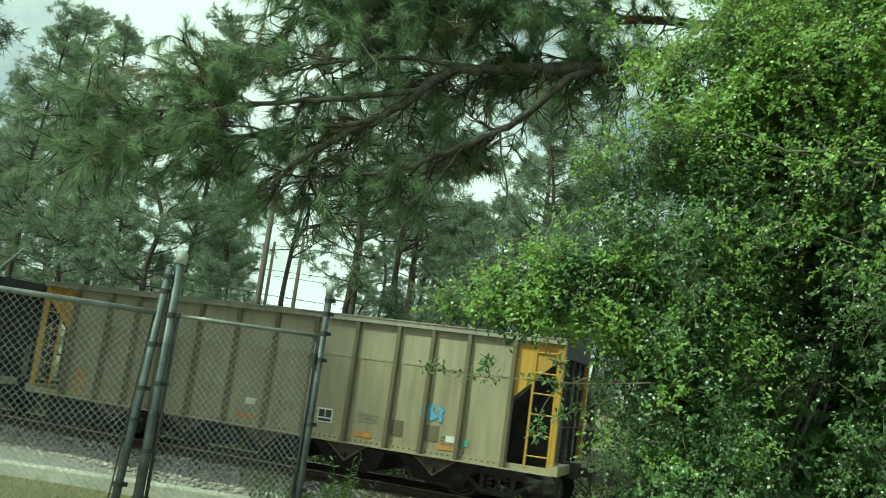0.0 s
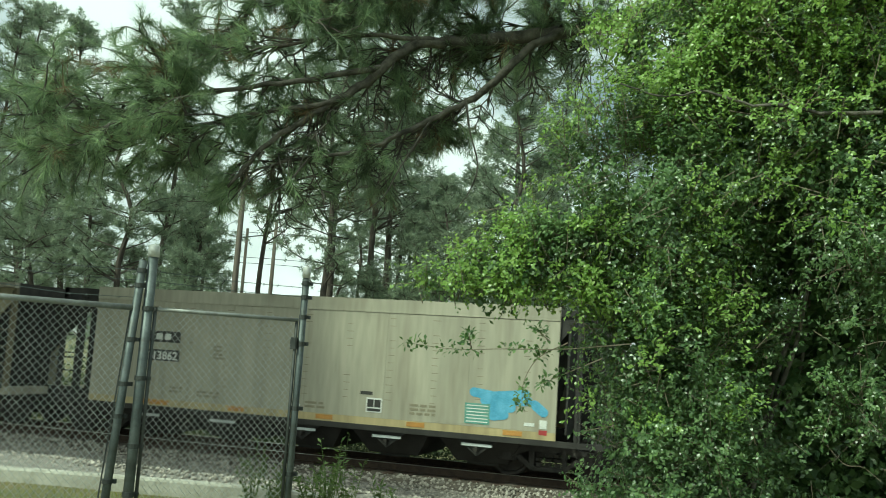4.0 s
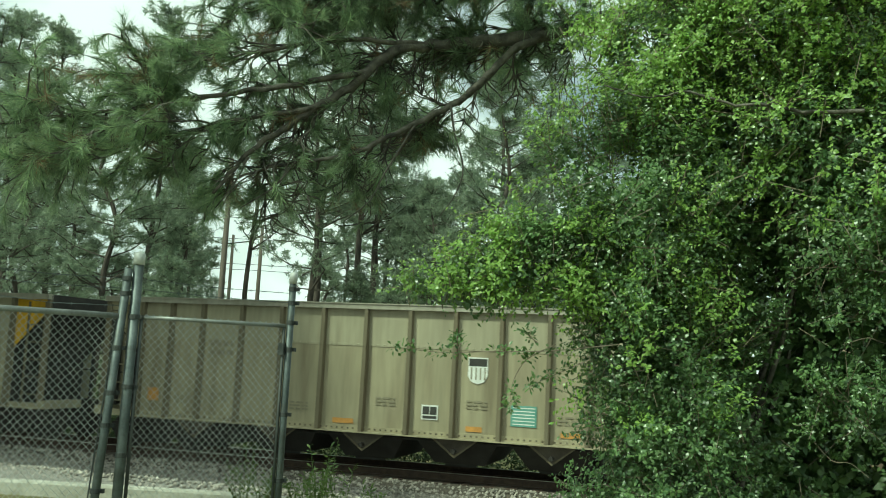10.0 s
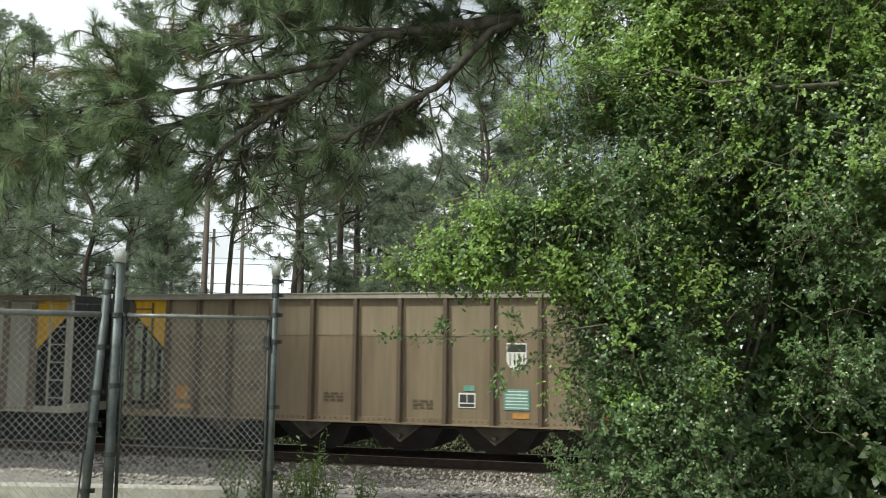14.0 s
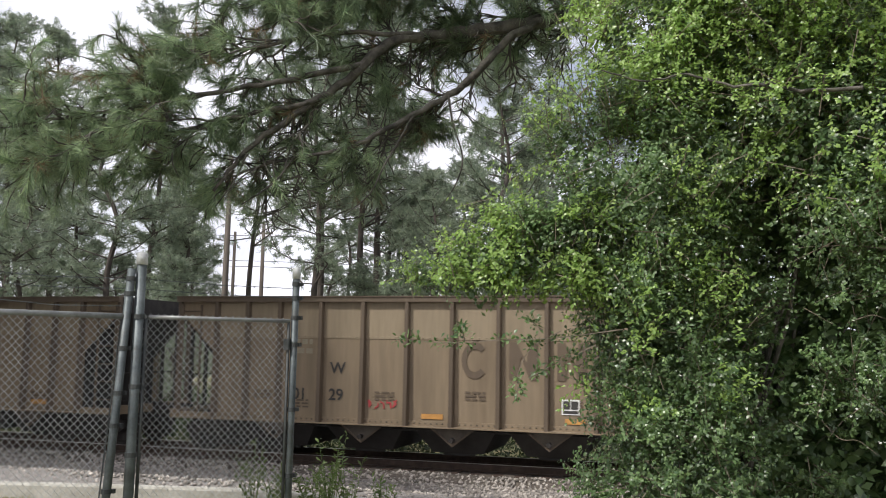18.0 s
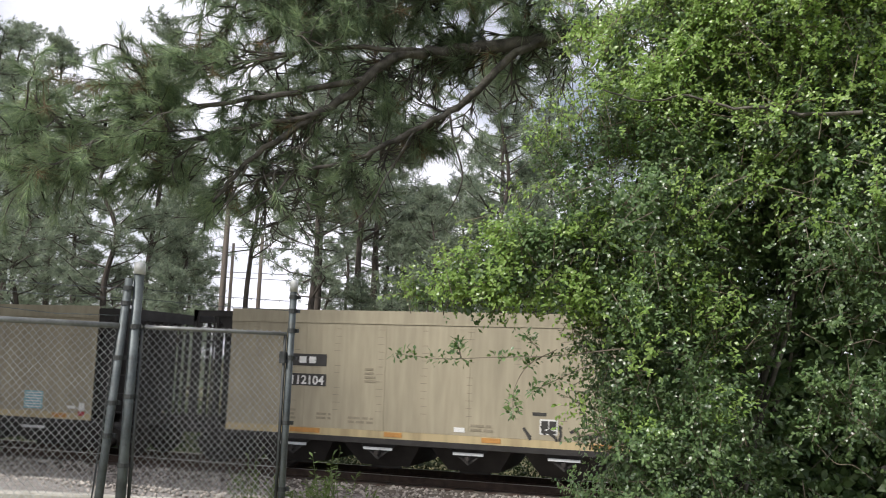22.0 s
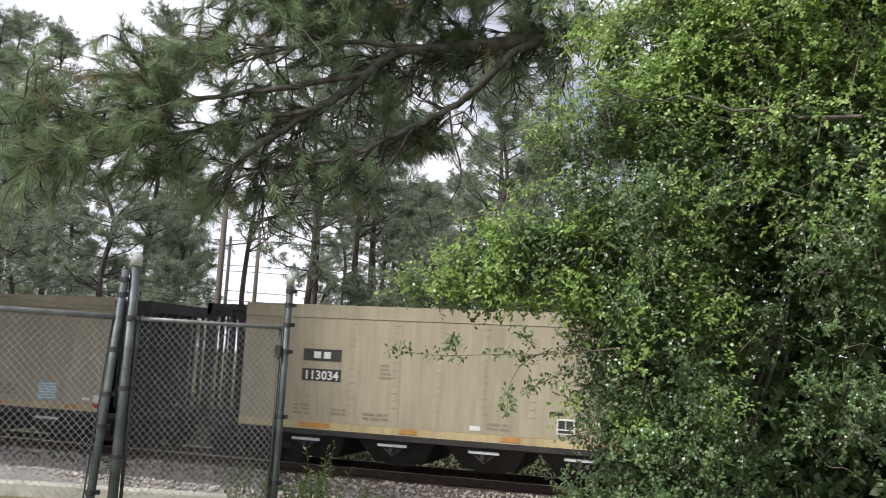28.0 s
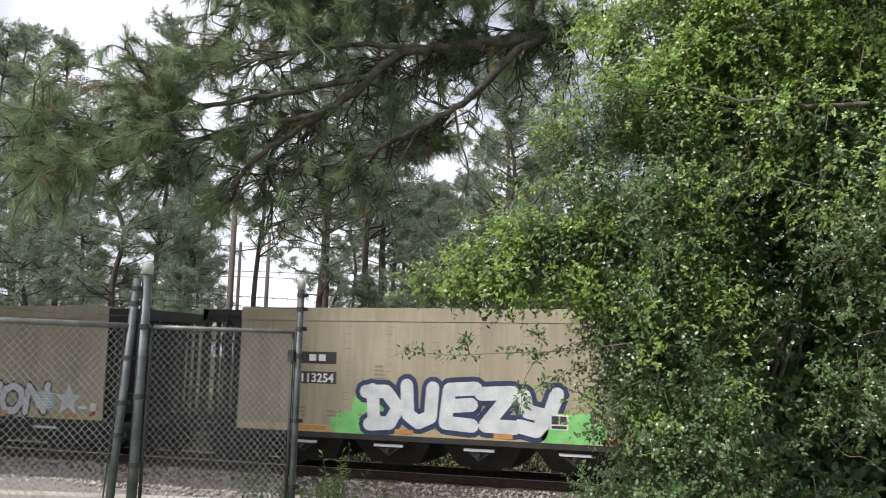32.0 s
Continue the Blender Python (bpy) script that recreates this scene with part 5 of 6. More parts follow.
# cars that stand a little out of the even spacing
CAR_SHIFT = {0: 0.14, 1: 0.22, 2: 0.19, 3: 0.18, 5: 0.1, 6: 0.2, 7: 0.24, 8: 0.18, 9: -0.1, 10: -0.05, 25: 0.42, 26: 0.3, 27: 0.2, 28: 0.1}


def motions():
    for k, car in CARS.items():
        walk(car, [(t, pose(PITCH * (k - t) + s + CAR_SHIFT.get(k, 0.0), TRACK_Y, RAIL_Z)) for t, s in TRAIN_SLIP])

# ---- chain-link fence and gate ----
GATE_A, GATE_B = Vector((-4.47, 6.26, 0)), Vector((-3.552, 7.18, 0))
ALONG = (GATE_B - GATE_A).normalized()
GATE_W = (GATE_B - GATE_A).length


def chain_link(width, z0, z1, key):
    """Woven zigzag wires in local x and z."""
    s, h = 0.0275, 0.031
    r = 0.0025
    g_v, g_t = [], []
    rows = int((z1 - z0) / h)
    cols = int(width / s)
    for c in range(cols):
        prev = None
        for j in range(rows + 2):
            z = min(z0 + j * h, z1 + 0.04)
            x = c * s + (s if ((j + c) % 2 == 0) else 0) + 0.003 * math.sin(c * 1.7 + j * 0.6)
            y = 0.003 if (j + c) % 2 else -0.003
            ring = [(x + r, y, z), (x, y + r, z), (x - r, y, z), (x, y - r, z)]
            k = len(g_v)
            g_v += ring
            if prev is not None:
                for a in range(4):
                    e = (a + 1) % 4
                    g_t += [(prev + a, prev + e, k + e), (prev + a, k + e, k + a)]
            prev = k
    me = tri_mesh("chain_link_mesh", g_v, g_t, M["wire"])
    me.polygons.foreach_set("use_smooth", [True] * len(me.polygons))
    return me


def post(parent, name, base, top, r, cap=True):
    p = part(name, Geo().tube([base, (Vector(base) + Vector(top)) / 2, top], r, 14).mesh(name, M["galv"], True), parent)
    if cap:
        t = Vector(top)
        k = r * 1.14
        part("post_cap", Geo().tube([t + Vector((0, 0, z)) for z in (-0.055, 0.03, 0.042, 0.048)], [k, k, k * 0.8, k * 0.3], 16).mesh("post_cap", M["cap"], True), p, "pale domed metal cap")
    return p


def bands(parent, base, top, r, zs):
    b, t = Vector(base), Vector(top)
    for z in zs:
        c = b.lerp(t, (z - b.z) / (t.z - b.z))
        g = Geo().tube([c - Vector((0, 0, 0.018)), c + Vector((0, 0, 0.018))], r * 1.16, 12)
        e = c + ALONG * (r * 1.5)
        g.box(e.x - 0.02, e.x + 0.02, e.y - 0.012, e.y + 0.012, c.z - 0.016, c.z + 0.016)
        part("tension_band", g.mesh("tension_band", M["band"]), parent)


def on_line(d, z):
    p = GATE_A + ALONG * d
    return (p.x, p.y, z)


TURN = math.atan2(ALONG.y, ALONG.x)
fence = thing("chain_link_fence", (0, 0, 0), "weathered galvanised chain-link fence with barbed wire strands", "fence")
main_post = post(fence, "gate_post", on_line(0, -0.3), on_line(0.02, 2.27), 0.040)
bands(main_post, on_line(0, 0), on_line(0.02, 2.3), 0.040, (0.35, 0.72, 1.25, 1.8))
lean = post(fence, "end_post", on_line(-0.20, -0.3), on_line(-0.055, 2.18), 0.033, False)
bands(lean, on_line(-0.19, 0), on_line(-0.055, 2.18), 0.033, (0.3, 0.45, 0.95, 1.2, 1.55, 1.98, 2.1))
far_post = post(fence, "gate_post", on_line(GATE_W, -0.3), on_line(GATE_W + 0.015, 2.22), 0.030)
bands(far_post, on_line(GATE_W, 0), on_line(GATE_W + 0.015, 2.22), 0.030, (0.5, 1.05, 1.6, 1.83, 2.0, 2.12))
line_post = post(fence, "line_post", on_line(-1.38, -0.3), on_line(-1.38, 1.84), 0.026, False)
part("barb_arm", Geo().tube([on_line(-1.38, 1.82), on_line(-1.30, 1.92), on_line(-1.14, 2.12)], 0.012, 6).mesh("barb_arm", M["galv"]), line_post)
part("top_rail", Geo().tube([on_line(-3.2, 1.80), on_line(-1.6, 1.812), on_line(-0.08, 1.80)], 0.024, 10).mesh("top_rail", M["pipe"], True), fence)
m = part("chain_link_mesh", chain_link(3.1, 0.04, 1.80, "left"), fence, "woven wire mesh", on_line(-3.2, 0))
m.rotation_euler[2], m["kind"] = TURN, "stuff"
m = part("tension_bar", Geo().tube([on_line(-0.235, 0.06), on_line(-0.115, 1.8)], 0.006, 6).mesh("tension_bar", M["band"]), fence)


def barbed(parent, pts, seed):
    r = random.Random(seed)
    g = Geo()
    g.tube(pts, 0.0017, 5)
    g.tube([(p[0], p[1] + 0.004, p[2] + 0.004) for p in pts], 0.0014, 4)
    for a, b in zip(pts, pts[1:]):
        a, b = Vector(a), Vector(b)
        k = max(1, int((b - a).length / 0.125))
        for i in range(k):
            c = a.lerp(b, (i + r.random() * 0.3) / k)
            for _ in range(2):
                v = Vector((r.uniform(-1, 1), r.uniform(-1, 1), r.uniform(-1, 1))).normalized() * 0.014
                g.tube([c - v, c + v], 0.0018, 3)
    return part("barbed_wire", g.mesh("barbed_wire", M["galv"]), parent)


for i, z in enumerate((2.02, 2.10)):
    barbed(fence, [on_line(-3.2, z + 0.03), on_line(-1.3, z + 0.01), on_line(-0.6, z - 0.012), on_line(-0.02, z)], i)
    barbed(fence, [on_line(0.03, z), on_line(GATE_W * 0.5, z - 0.02), on_line(GATE_W, z - 0.02)], 7 + i)
barbed(fence, [on_line(-3.2, 1.93), on_line(-1.3, 1.92), on_line(-0.6, 1.87), on_line(-0.1, 1.88)], 17)

gate = thing("chain_link_gate", (0, 0, 0), "closed chain-link gate leaf hung between two steel posts", "gate")
part("top_rail", Geo().tube([on_line(0.05, 1.80), on_line(GATE_W * 0.5, 1.80), on_line(GATE_W - 0.03, 1.80)], 0.017, 10).mesh("top_rail", M["pipe"], True), gate)
part("bottom_rail", Geo().tube([on_line(0.05, 0.08), on_line(GATE_W - 0.03, 0.08)], 0.017, 10).mesh("bottom_rail", M["galv"], True), gate)
part("hinge_stile", Geo().tube([on_line(0.065, 0.08), on_line(0.075, 1.8)], 0.014, 8).mesh("hinge_stile", M["band"], True), gate)
part("latch_stile", Geo().tube([on_line(GATE_W - 0.045, 0.08), on_line(GATE_W - 0.04, 1.8)], 0.014, 8).mesh("latch_stile", M["band"], True), gate)
m = part("chain_link_mesh", chain_link(GATE_W - 0.1, 0.06, 1.80, "gate"), gate, "woven wire mesh", on_line(0.055, 0))
m.rotation_euler[2], m["kind"] = TURN, "stuff"
part("latch", Geo().box(-0.03, 0.03, -0.02, 0.02, -0.05, 0.05, 0.008).mesh("latch", M["band"]), gate, "dark fork latch", on_line(GATE_W - 0.05, 1.6))


# ---- low concrete kerb ----
def kerb_run(a, b, h):
    a, b = Vector(a), Vector(b)
    d = (b - a).normalized()
    s = Vector((-d.y, d.x)) * 0.075
    g = Geo()
    n = 8
    for i in range(n + 1):
        p = a.lerp(b, i / n)
        w = 0.006 * noise.noise((p.x * 2, p.y * 2, 1))
        for q, z in ((p - s, -0.25), (p - s, h - 0.02 + w), (p - s * 0.8, h + w), (p + s * 0.8, h + w), (p + s, h - 0.02 + w), (p + s, -0.25)):
            g.v.append((q.x, q.y, z))
    g.f = [(i * 6 + j, (i + 1) * 6 + j, (i + 1) * 6 + j + 1, i * 6 + j + 1) for i in range(n) for j in range(5)] + [tuple(range(6)), tuple(range(n * 6, n * 6 + 6))[::-1]]
    return g.mesh("kerb_block", M["concrete"])


kerb = tagged(new("kerb"), "low weathered concrete kerb along the grass", "kerb", kind="structure")
part("kerb_block", kerb_run((-12.0, 6.9), (-8.0, 7.72), 0.15), kerb)
part("kerb_block", kerb_run((-7.985, 7.725), (-4.40, 8.50), 0.15), kerb)
part("kerb_block", kerb_run((-4.28, 8.58), (-1.6, 8.15), 0.13), kerb)


# ---- loose gravel between the kerb and the track bed ----
def gravel_edge(x):
    return 8.6 + (x + 4.4) * 0.215 if x < -4.35 else 8.67 - (x + 4.28) * 0.16


g = Geo()
gx, rows = np.linspace(-24, 3, 55), 15
for x in gx:
    for j in range(rows):
        y = gravel_edge(x) + (15.6 - gravel_edge(x)) * j / (rows - 1)
        g.v.append((x, y, ground_z(x, y) + 0.02 + 0.012 * noise.noise((x * 2, y * 2, 5))))
g.f = [(i * rows + j, (i + 1) * rows + j, (i + 1) * rows + j + 1, i * rows + j + 1) for i in range(len(gx) - 1) for j in range(rows - 1)]
yard = tagged(new("gravel_yard", g.mesh("gravel_yard", M["ballast"], True)), "loose grey gravel between the kerb and the railway", "gravel", kind="structure")
st = part("gravel_stones", stones(9000, -15, 0, 8.9, 15.6, [(y, ground_z(-6, y) + 0.02) for y in np.linspace(8.9, 15.6, 24)], 0.02, 0.045), yard)
st["kind"] = "stuff"


# ---- plants: shared tools ----
def leaf_mesh(name, base, axis, up, length, width, mat, plain=False):
    """Folded leaves, four faces each; the plain ones inside a crown have two."""
    axis = unit(axis)
    side = unit(np.cross(axis, up))
    nrm = np.cross(side, axis)
    L, W = length[:, None], width[:, None]
    left, right = base + axis * L * 0.52 + side * W * 0.5 + nrm * W * 0.12, base + axis * L * 0.52 - side * W * 0.5 + nrm * W * 0.12
    tip = base + axis * L - nrm * L * 0.1
    if plain:
        v, faces = np.stack([base, left, right, tip], 1), [(0, 2, 1), (1, 2, 3)]
    else:
        v, faces = np.stack([base, left, right, tip, base + axis * L * 0.5], 1), [(0, 4, 1), (0, 2, 4), (1, 4, 3), (4, 2, 3)]
    k = v.shape[1]
    t = np.array(faces)[None] + (np.arange(len(base)) * k)[:, None, None]
    return tri_mesh(name, v.reshape(-1, 3), t.reshape(-1, 3), mat)


def needle_mesh(name, base, axis, count, length, width, cone, mat, seed=1):
    """Tufts of needles: one sliver each, fanned round the twig's direction."""
    r = np.random.default_rng(seed)
    n = len(base)
    rnd = unit(r.normal(size=(n, count, 3)))
    d = unit(unit(axis)[:, None, :] * cone + rnd)
    d[:, :, 2] -= 0.12
    L = length * r.uniform(0.7, 1.15, (n, count, 1))
    back = unit(axis)[:, None, :] * r.uniform(-0.12, 0.05, (n, count, 1))
    b = base[:, None, :] + back
    s = unit(np.cross(d, r.normal(size=(n, count, 3)))) * width
    v = np.stack([b - s, b + s, b + d * L], 2).reshape(-1, 3)
    t = np.arange(len(v)).reshape(-1, 3)
    return tri_mesh(name, v, t, mat)


def bezier_line(pts, steps):
    """Points on a smooth line through the given ones."""
    P = [Vector(p) for p in pts]
    P = [P[0] * 2 - P[1]] + P + [P[-1] * 2 - P[-2]]
    out = []
    for i in range(1, len(P) - 2):
        for k in range(steps):
            t = k / steps
            out.append(0.5 * ((2 * P[i]) + (P[i + 1] - P[i - 1]) * t + (2 * P[i - 1] - 5 * P[i] + 4 * P[i + 1] - P[i + 2]) * t * t + (3 * P[i] - P[i - 1] - 3 * P[i + 1] + P[i + 2]) * t ** 3))
    return out + [P[-2]]


# ---- overhanging pine by the fence ----
def near_pine():
    r = random.Random(12)
    tree = thing("pine_tree", (0.9, 9.6, 0), "tall pine with long limbs arching over the fence", "tree")
    inv = Vector((0.9, 9.6, 0))
    loc = lambda p: Vector(p) - inv
    part("trunk", Geo().tube([loc((0.9, 9.6, -0.3)), loc((0.92, 9.6, 1.5)), loc((0.85, 9.55, 4)), loc((0.9, 9.5, 8)), loc((0.8, 9.5, 13))], [0.27, 0.22, 0.19, 0.15, 0.04], 14).mesh("trunk", M["bark"], True), tree)
    limbs = [
        # arching main limb
        ([(0.9, 9.5, 5.6), (0.1, 9.0, 5.3), (-0.8, 8.5, 4.95), (-1.35, 8.2, 4.7), (-1.89, 7.99, 4.55), (-2.39, 7.84, 4.48), (-2.87, 7.5, 4.32), (-3.18, 7.35, 3.95), (-3.53, 7.18, 3.68), (-3.96, 6.99, 3.27), (-4.2, 6.88, 2.9)], 0.1, 0.014, 1.0),
        # second limb below it
        ([(-1.3, 8.2, 4.72), (-1.75, 7.97, 4.5), (-2.07, 7.88, 4.16), (-2.37, 7.82, 3.89), (-2.83, 7.61, 3.59), (-3.18, 7.43, 3.37), (-3.72, 7.18, 3.22), (-4.15, 7.0, 3.05)], 0.045, 0.01, 0.7),
        # upper limbs
        ([(0.9, 9.5, 5.4), (-0.8, 8.6, 5.25), (-2.2, 7.9, 5.0), (-3.2, 7.4, 4.85), (-4.05, 7.0, 4.68)], 0.06, 0.01, 0.95),
        ([(0.9, 9.5, 6.2), (-0.9, 8.4, 5.7), (-2.4, 7.5, 5.35), (-3.4, 7.1, 5.15), (-4.1, 6.8, 5.02)], 0.055, 0.01, 0.9),
        # spray towards the far side of the gate
        ([(-3.05, 7.4, 4.1), (-3.7, 7.0, 3.88), (-4.4, 6.65, 3.68), (-5.1, 6.35, 3.5), (-5.8, 6.1, 3.42)], 0.032, 0.008, 1.15),
        ([(-3.4, 7.2, 3.75), (-4.1, 6.9, 3.55), (-4.75, 6.55, 3.28), (-5.4, 6.25, 3.12)], 0.026, 0.007, 1.1),
        ([(-2.6, 7.65, 4.42), (-3.3, 7.2, 4.35), (-4.0, 6.85, 4.12), (-4.4, 6.7, 4.03)], 0.026, 0.007, 0.8),
    ]
    bases, dirs, dry_b, dry_d = [], [], [], []
    twigs = Geo()

    def spray(p, d, length, depth, bare=False):
        """A side branch with finer twigs, tufted at the ends."""
        q = [p]
        d = d.normalized()
        n = 5
        for i in range(n):
            d = (d + Vector((r.uniform(-0.5, 0.5), r.uniform(-0.5, 0.5), r.uniform(-0.45, 0.4)))).normalized()
            q.append(q[-1] + d * length / n)
        twigs.tube([loc(a) for a in q], [0.011 * (0.6 if depth else 1) * (1 - 0.75 * i / n) + 0.0015 for i in range(n + 1)], 4, False)
        if depth == 0:
            for i in range(1, n + 1):
                for _ in range(3 if bare else 2):
                    dd = (d + Vector((r.uniform(-1, 1), r.uniform(-1, 1), r.uniform(-0.6, 0.8)))).normalized()
                    spray(q[i], dd, length * r.uniform(0.3, 0.65), 1, bare and r.random() < 0.72)
        if bare:
            return
        tgt = (bases, dirs) if r.random() > 0.06 else (dry_b, dry_d)
        for a in ([q[-1]] if depth else [q[-1], q[-2]]):
            tgt[0].append(loc(a)), tgt[1].append(d)
        if depth and r.random() < 0.5:
            bases.append(loc(q[-2])), dirs.append(d)

    for pts, r0, r1, dens in limbs:
        line = bezier_line(pts, 6)
        k = len(line)
        part("limb", Geo().tube([loc(a + Vector((r.uniform(-1, 1), r.uniform(-1, 1), r.uniform(-1, 1))) * 0.016) for a in line], [0.95 * (r0 + (r1 - r0) * (i / (k - 1)) ** 1.1) for i in range(k)], 8).mesh("limb", M["limb"], True), tree)
        total = sum((b - a).length for a, b in zip(line, line[1:]))
        for s in range(int(total * (9.0 if r0 > 0.04 else 6.6) * dens)):
            i = int((0.25 + 0.75 * r.random()) * (k - 2))
            a = line[i].lerp(line[i + 1], r.random())
            if a.x > -0.9:
                continue
            fwd = (line[i + 1] - line[i]).normalized()
            d = fwd * 0.9 + Vector((r.uniform(-0.8, 0.3), r.uniform(-0.8, 0.8), r.uniform(-0.75, 0.9)))
            if r0 in (0.1, 0.045):
                d.y = abs(d.y) + 0.25
                a = a + Vector((0, 0.05, 0))
            bare = r0 > 0.04 and r0 != 0.06 and r0 != 0.055 and a.x > -3.9 and r.random() < 0.74
            spray(a, d, r.uniform(0.35, 0.85), 0, bare)
    # bare hanging twigs
    for pts in ([(-2.38, 7.8, 3.9), (-2.33, 7.8, 3.62), (-2.24, 7.82, 3.3), (-2.3, 7.8, 3.05), (-2.42, 7.75, 2.85)],
                [(-2.66, 7.68, 3.7), (-2.78, 7.62, 3.45), (-2.9, 7.56, 3.2), (-3.0, 7.5, 2.95), (-3.2, 7.42, 2.75)],
                [(-3.95, 6.98, 3.25), (-4.05, 6.95, 3.0), (-4.2, 6.88, 2.75)], [(-3.6, 7.2, 3.25), (-3.75, 7.1, 3.0), (-4.0, 7.0, 2.8)]):
        line = bezier_line(pts, 4)
        part("hanging_twig", Geo().tube([loc(a) for a in line], [0.012 * (1 - 0.7 * i / len(line)) for i in range(len(line))], 5).mesh("hanging_twig", M["limb"]), tree)
    o = part("fine_branching", twigs.mesh("fine_branching", M["limb"]), tree)
    o["kind"] = "stuff"
    o = part("needles", needle_mesh("needles", np.array(bases), np.array(dirs), 54, 0.15, 0.0028, 1.15, M["needle"], 3), tree)
    o["kind"] = "stuff"
    o = part("dry_needles", needle_mesh("dry_needles", np.array(dry_b), np.array(dry_d), 44, 0.18, 0.0026, 0.6, M["needle_dead"], 4), tree)
    o["kind"] = "stuff"
    return tree


near_pine()


# ---- broad-leaved shrub ----
def shrub():
    r = np.random.default_rng(21)
    root = Vector((0.5, 7.0, 0))
    bush = thing("leafy_shrub", root, "large glossy-leaved green shrub beside the fence", "shrub")
    lobes = [((-0.05, 6.9, 1.3), (0.6, 0.6, 1.5), 3.2), ((0.45, 6.9, 3.3), (1.25, 0.9, 1.45), 4.6), ((0.7, 6.7, 4.9), (1.4, 0.9, 1.1), 2.4),
             ((-0.68, 6.2, 2.75), (0.5, 0.42, 0.66), 1.7), ((-1.82, 5.9, 2.02), (0.27, 0.16, 0.13), 0.45), ((-1.5, 5.95, 2.14), (0.33, 0.2, 0.18), 0.6), ((-1.2, 6.0, 2.26), (0.34, 0.25, 0.27), 0.75), ((-0.95, 6.1, 2.3), (0.35, 0.3, 0.38), 0.9), ((-0.95, 6.3, 4.05), (0.25, 0.2, 0.2), 0.1), ((0.55, 6.25, 4.15), (0.5, 0.4, 0.75), 1.3), ((0.65, 6.25, 3.1), (0.5, 0.35, 0.55), 1.0), ((-0.35, 6.4, 0.9), (0.5, 0.45, 0.9), 2.1),
             ((-0.5, 6.4, 1.8), (0.45, 0.4, 0.6), 1.6), ((-0.42, 6.6, 3.85), (0.45, 0.5, 0.8), 1.6), ((0.95, 6.2, 2.4), (0.42, 0.35, 0.42), 0.7), ((0.9, 6.3, 1.45), (0.42, 0.3, 0.2), 0.35), ((1.5, 6.6, 3.6), (0.6, 0.6, 1.2), 1.3),
             ((0.9, 7.9, 3.4), (1.9, 0.35, 3.3), 4.2), ((1.4, 7.4, 1.0), (0.9, 0.4, 1.2), 1.0)]
    wsum = sum(w for *_, w in lobes)
    pts, out, fresh_lit, deep = [], [], [], []
    for c, rad, w in lobes:
        # sprays of twigs with gaps between them
        small = rad[2] < 0.4
        m = max(3, int(760 * w / wsum))
        d = unit(r.normal(size=(m, 3)))
        front = r.random(m) < 0.7
        d[front, 1] = -np.abs(d[front, 1])
        mid = np.array(c) + d * np.array(rad) * r.uniform(0.72, 1.04, (m, 1))
        # a dark hollow low down, with few leafy sprays
        keep = (mid[:, 2] > 2.45 + 0.25 * np.sin(mid[:, 0] * 5)) | (mid[:, 0] < 0.05) | (r.random(m) < 0.13) | (rad[2] < 0.45)
        mid, d = mid[keep], d[keep]
        m = len(mid)
        size = r.uniform(0.11, 0.24, (m, 1)) * (0.6 if small else 1.0)
        k = 24 if small else 42
        off = r.normal(size=(m, k, 3)) * 0.55
        off += d[:, None, :] * r.normal(size=(m, k, 1)) * 0.55
        p = mid[:, None, :] + off * size[:, None, :]
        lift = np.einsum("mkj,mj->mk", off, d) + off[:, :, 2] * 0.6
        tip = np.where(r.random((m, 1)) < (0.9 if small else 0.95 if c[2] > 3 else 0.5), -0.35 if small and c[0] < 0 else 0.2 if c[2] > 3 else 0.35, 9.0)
        pts.append(p.reshape(-1, 3)), out.append(np.repeat(d, k, 0)), fresh_lit.append((lift > tip).ravel()), deep.append(np.full(m * k, c[1] > 7.2))
        # darker inner twigs
        n = int(3200 * w / wsum)
        d = unit(r.normal(size=(n, 3)))
        pts.append(np.array(c) + d * np.array(rad) * r.uniform(0.25, 0.85, (n, 1))), out.append(d), fresh_lit.append(np.zeros(n, bool)), deep.append(np.ones(n, bool))
    n = 7200
    pts.append(np.stack([r.uniform(-0.5, 3.2, n), r.uniform(7.3, 8.7, n), r.uniform(0.1, 6.0, n)], 1)), out.append(np.tile((0.0, -1.0, 0.3), (n, 1)))
    fresh_lit.append(np.zeros(n, bool)), deep.append(np.ones(n, bool))
    pts, out, fresh_lit, deep = np.concatenate(pts), np.concatenate(out), np.concatenate(fresh_lit), np.concatenate(deep)
    # no pale leaves low down: the shade there is kept in the colour
    fresh_lit &= pts[:, 2] > 1.2
    fresh_lit &= (pts[:, 0] < 0.1) | (pts[:, 2] > 2.5)
    # new shoots, and more pale leaves upwards to colour in the sunlight there
    fresh_lit |= (pts[:, 2] > 3.3) & (pts[:, 1] < 7.2) & (r.random(len(pts)) < 0.24 + 0.34 * np.clip(pts[:, 2] - 3.3, 0, 1)) & ~deep
    ok = pts[:, 2] > 0.15
    # cut away below the side lobe to clear the camera's view of the cars
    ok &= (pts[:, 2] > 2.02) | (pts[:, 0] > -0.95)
    # two sky openings cut through the crown along the camera's line of sight
    for a, e, rad in (((-1.0, 5.37, 2.51), (-1.54, 8.3, 3.02), 0.15), ((-0.57, 5.47, 2.76), (-0.88, 8.45, 3.4), 0.11)):
        a, e = np.array(a), np.array(e)
        t = np.clip((pts - a) @ (e - a) / ((e - a) @ (e - a)), 0, 1)
        ok &= np.linalg.norm(pts - a - t[:, None] * (e - a), axis=1) > rad
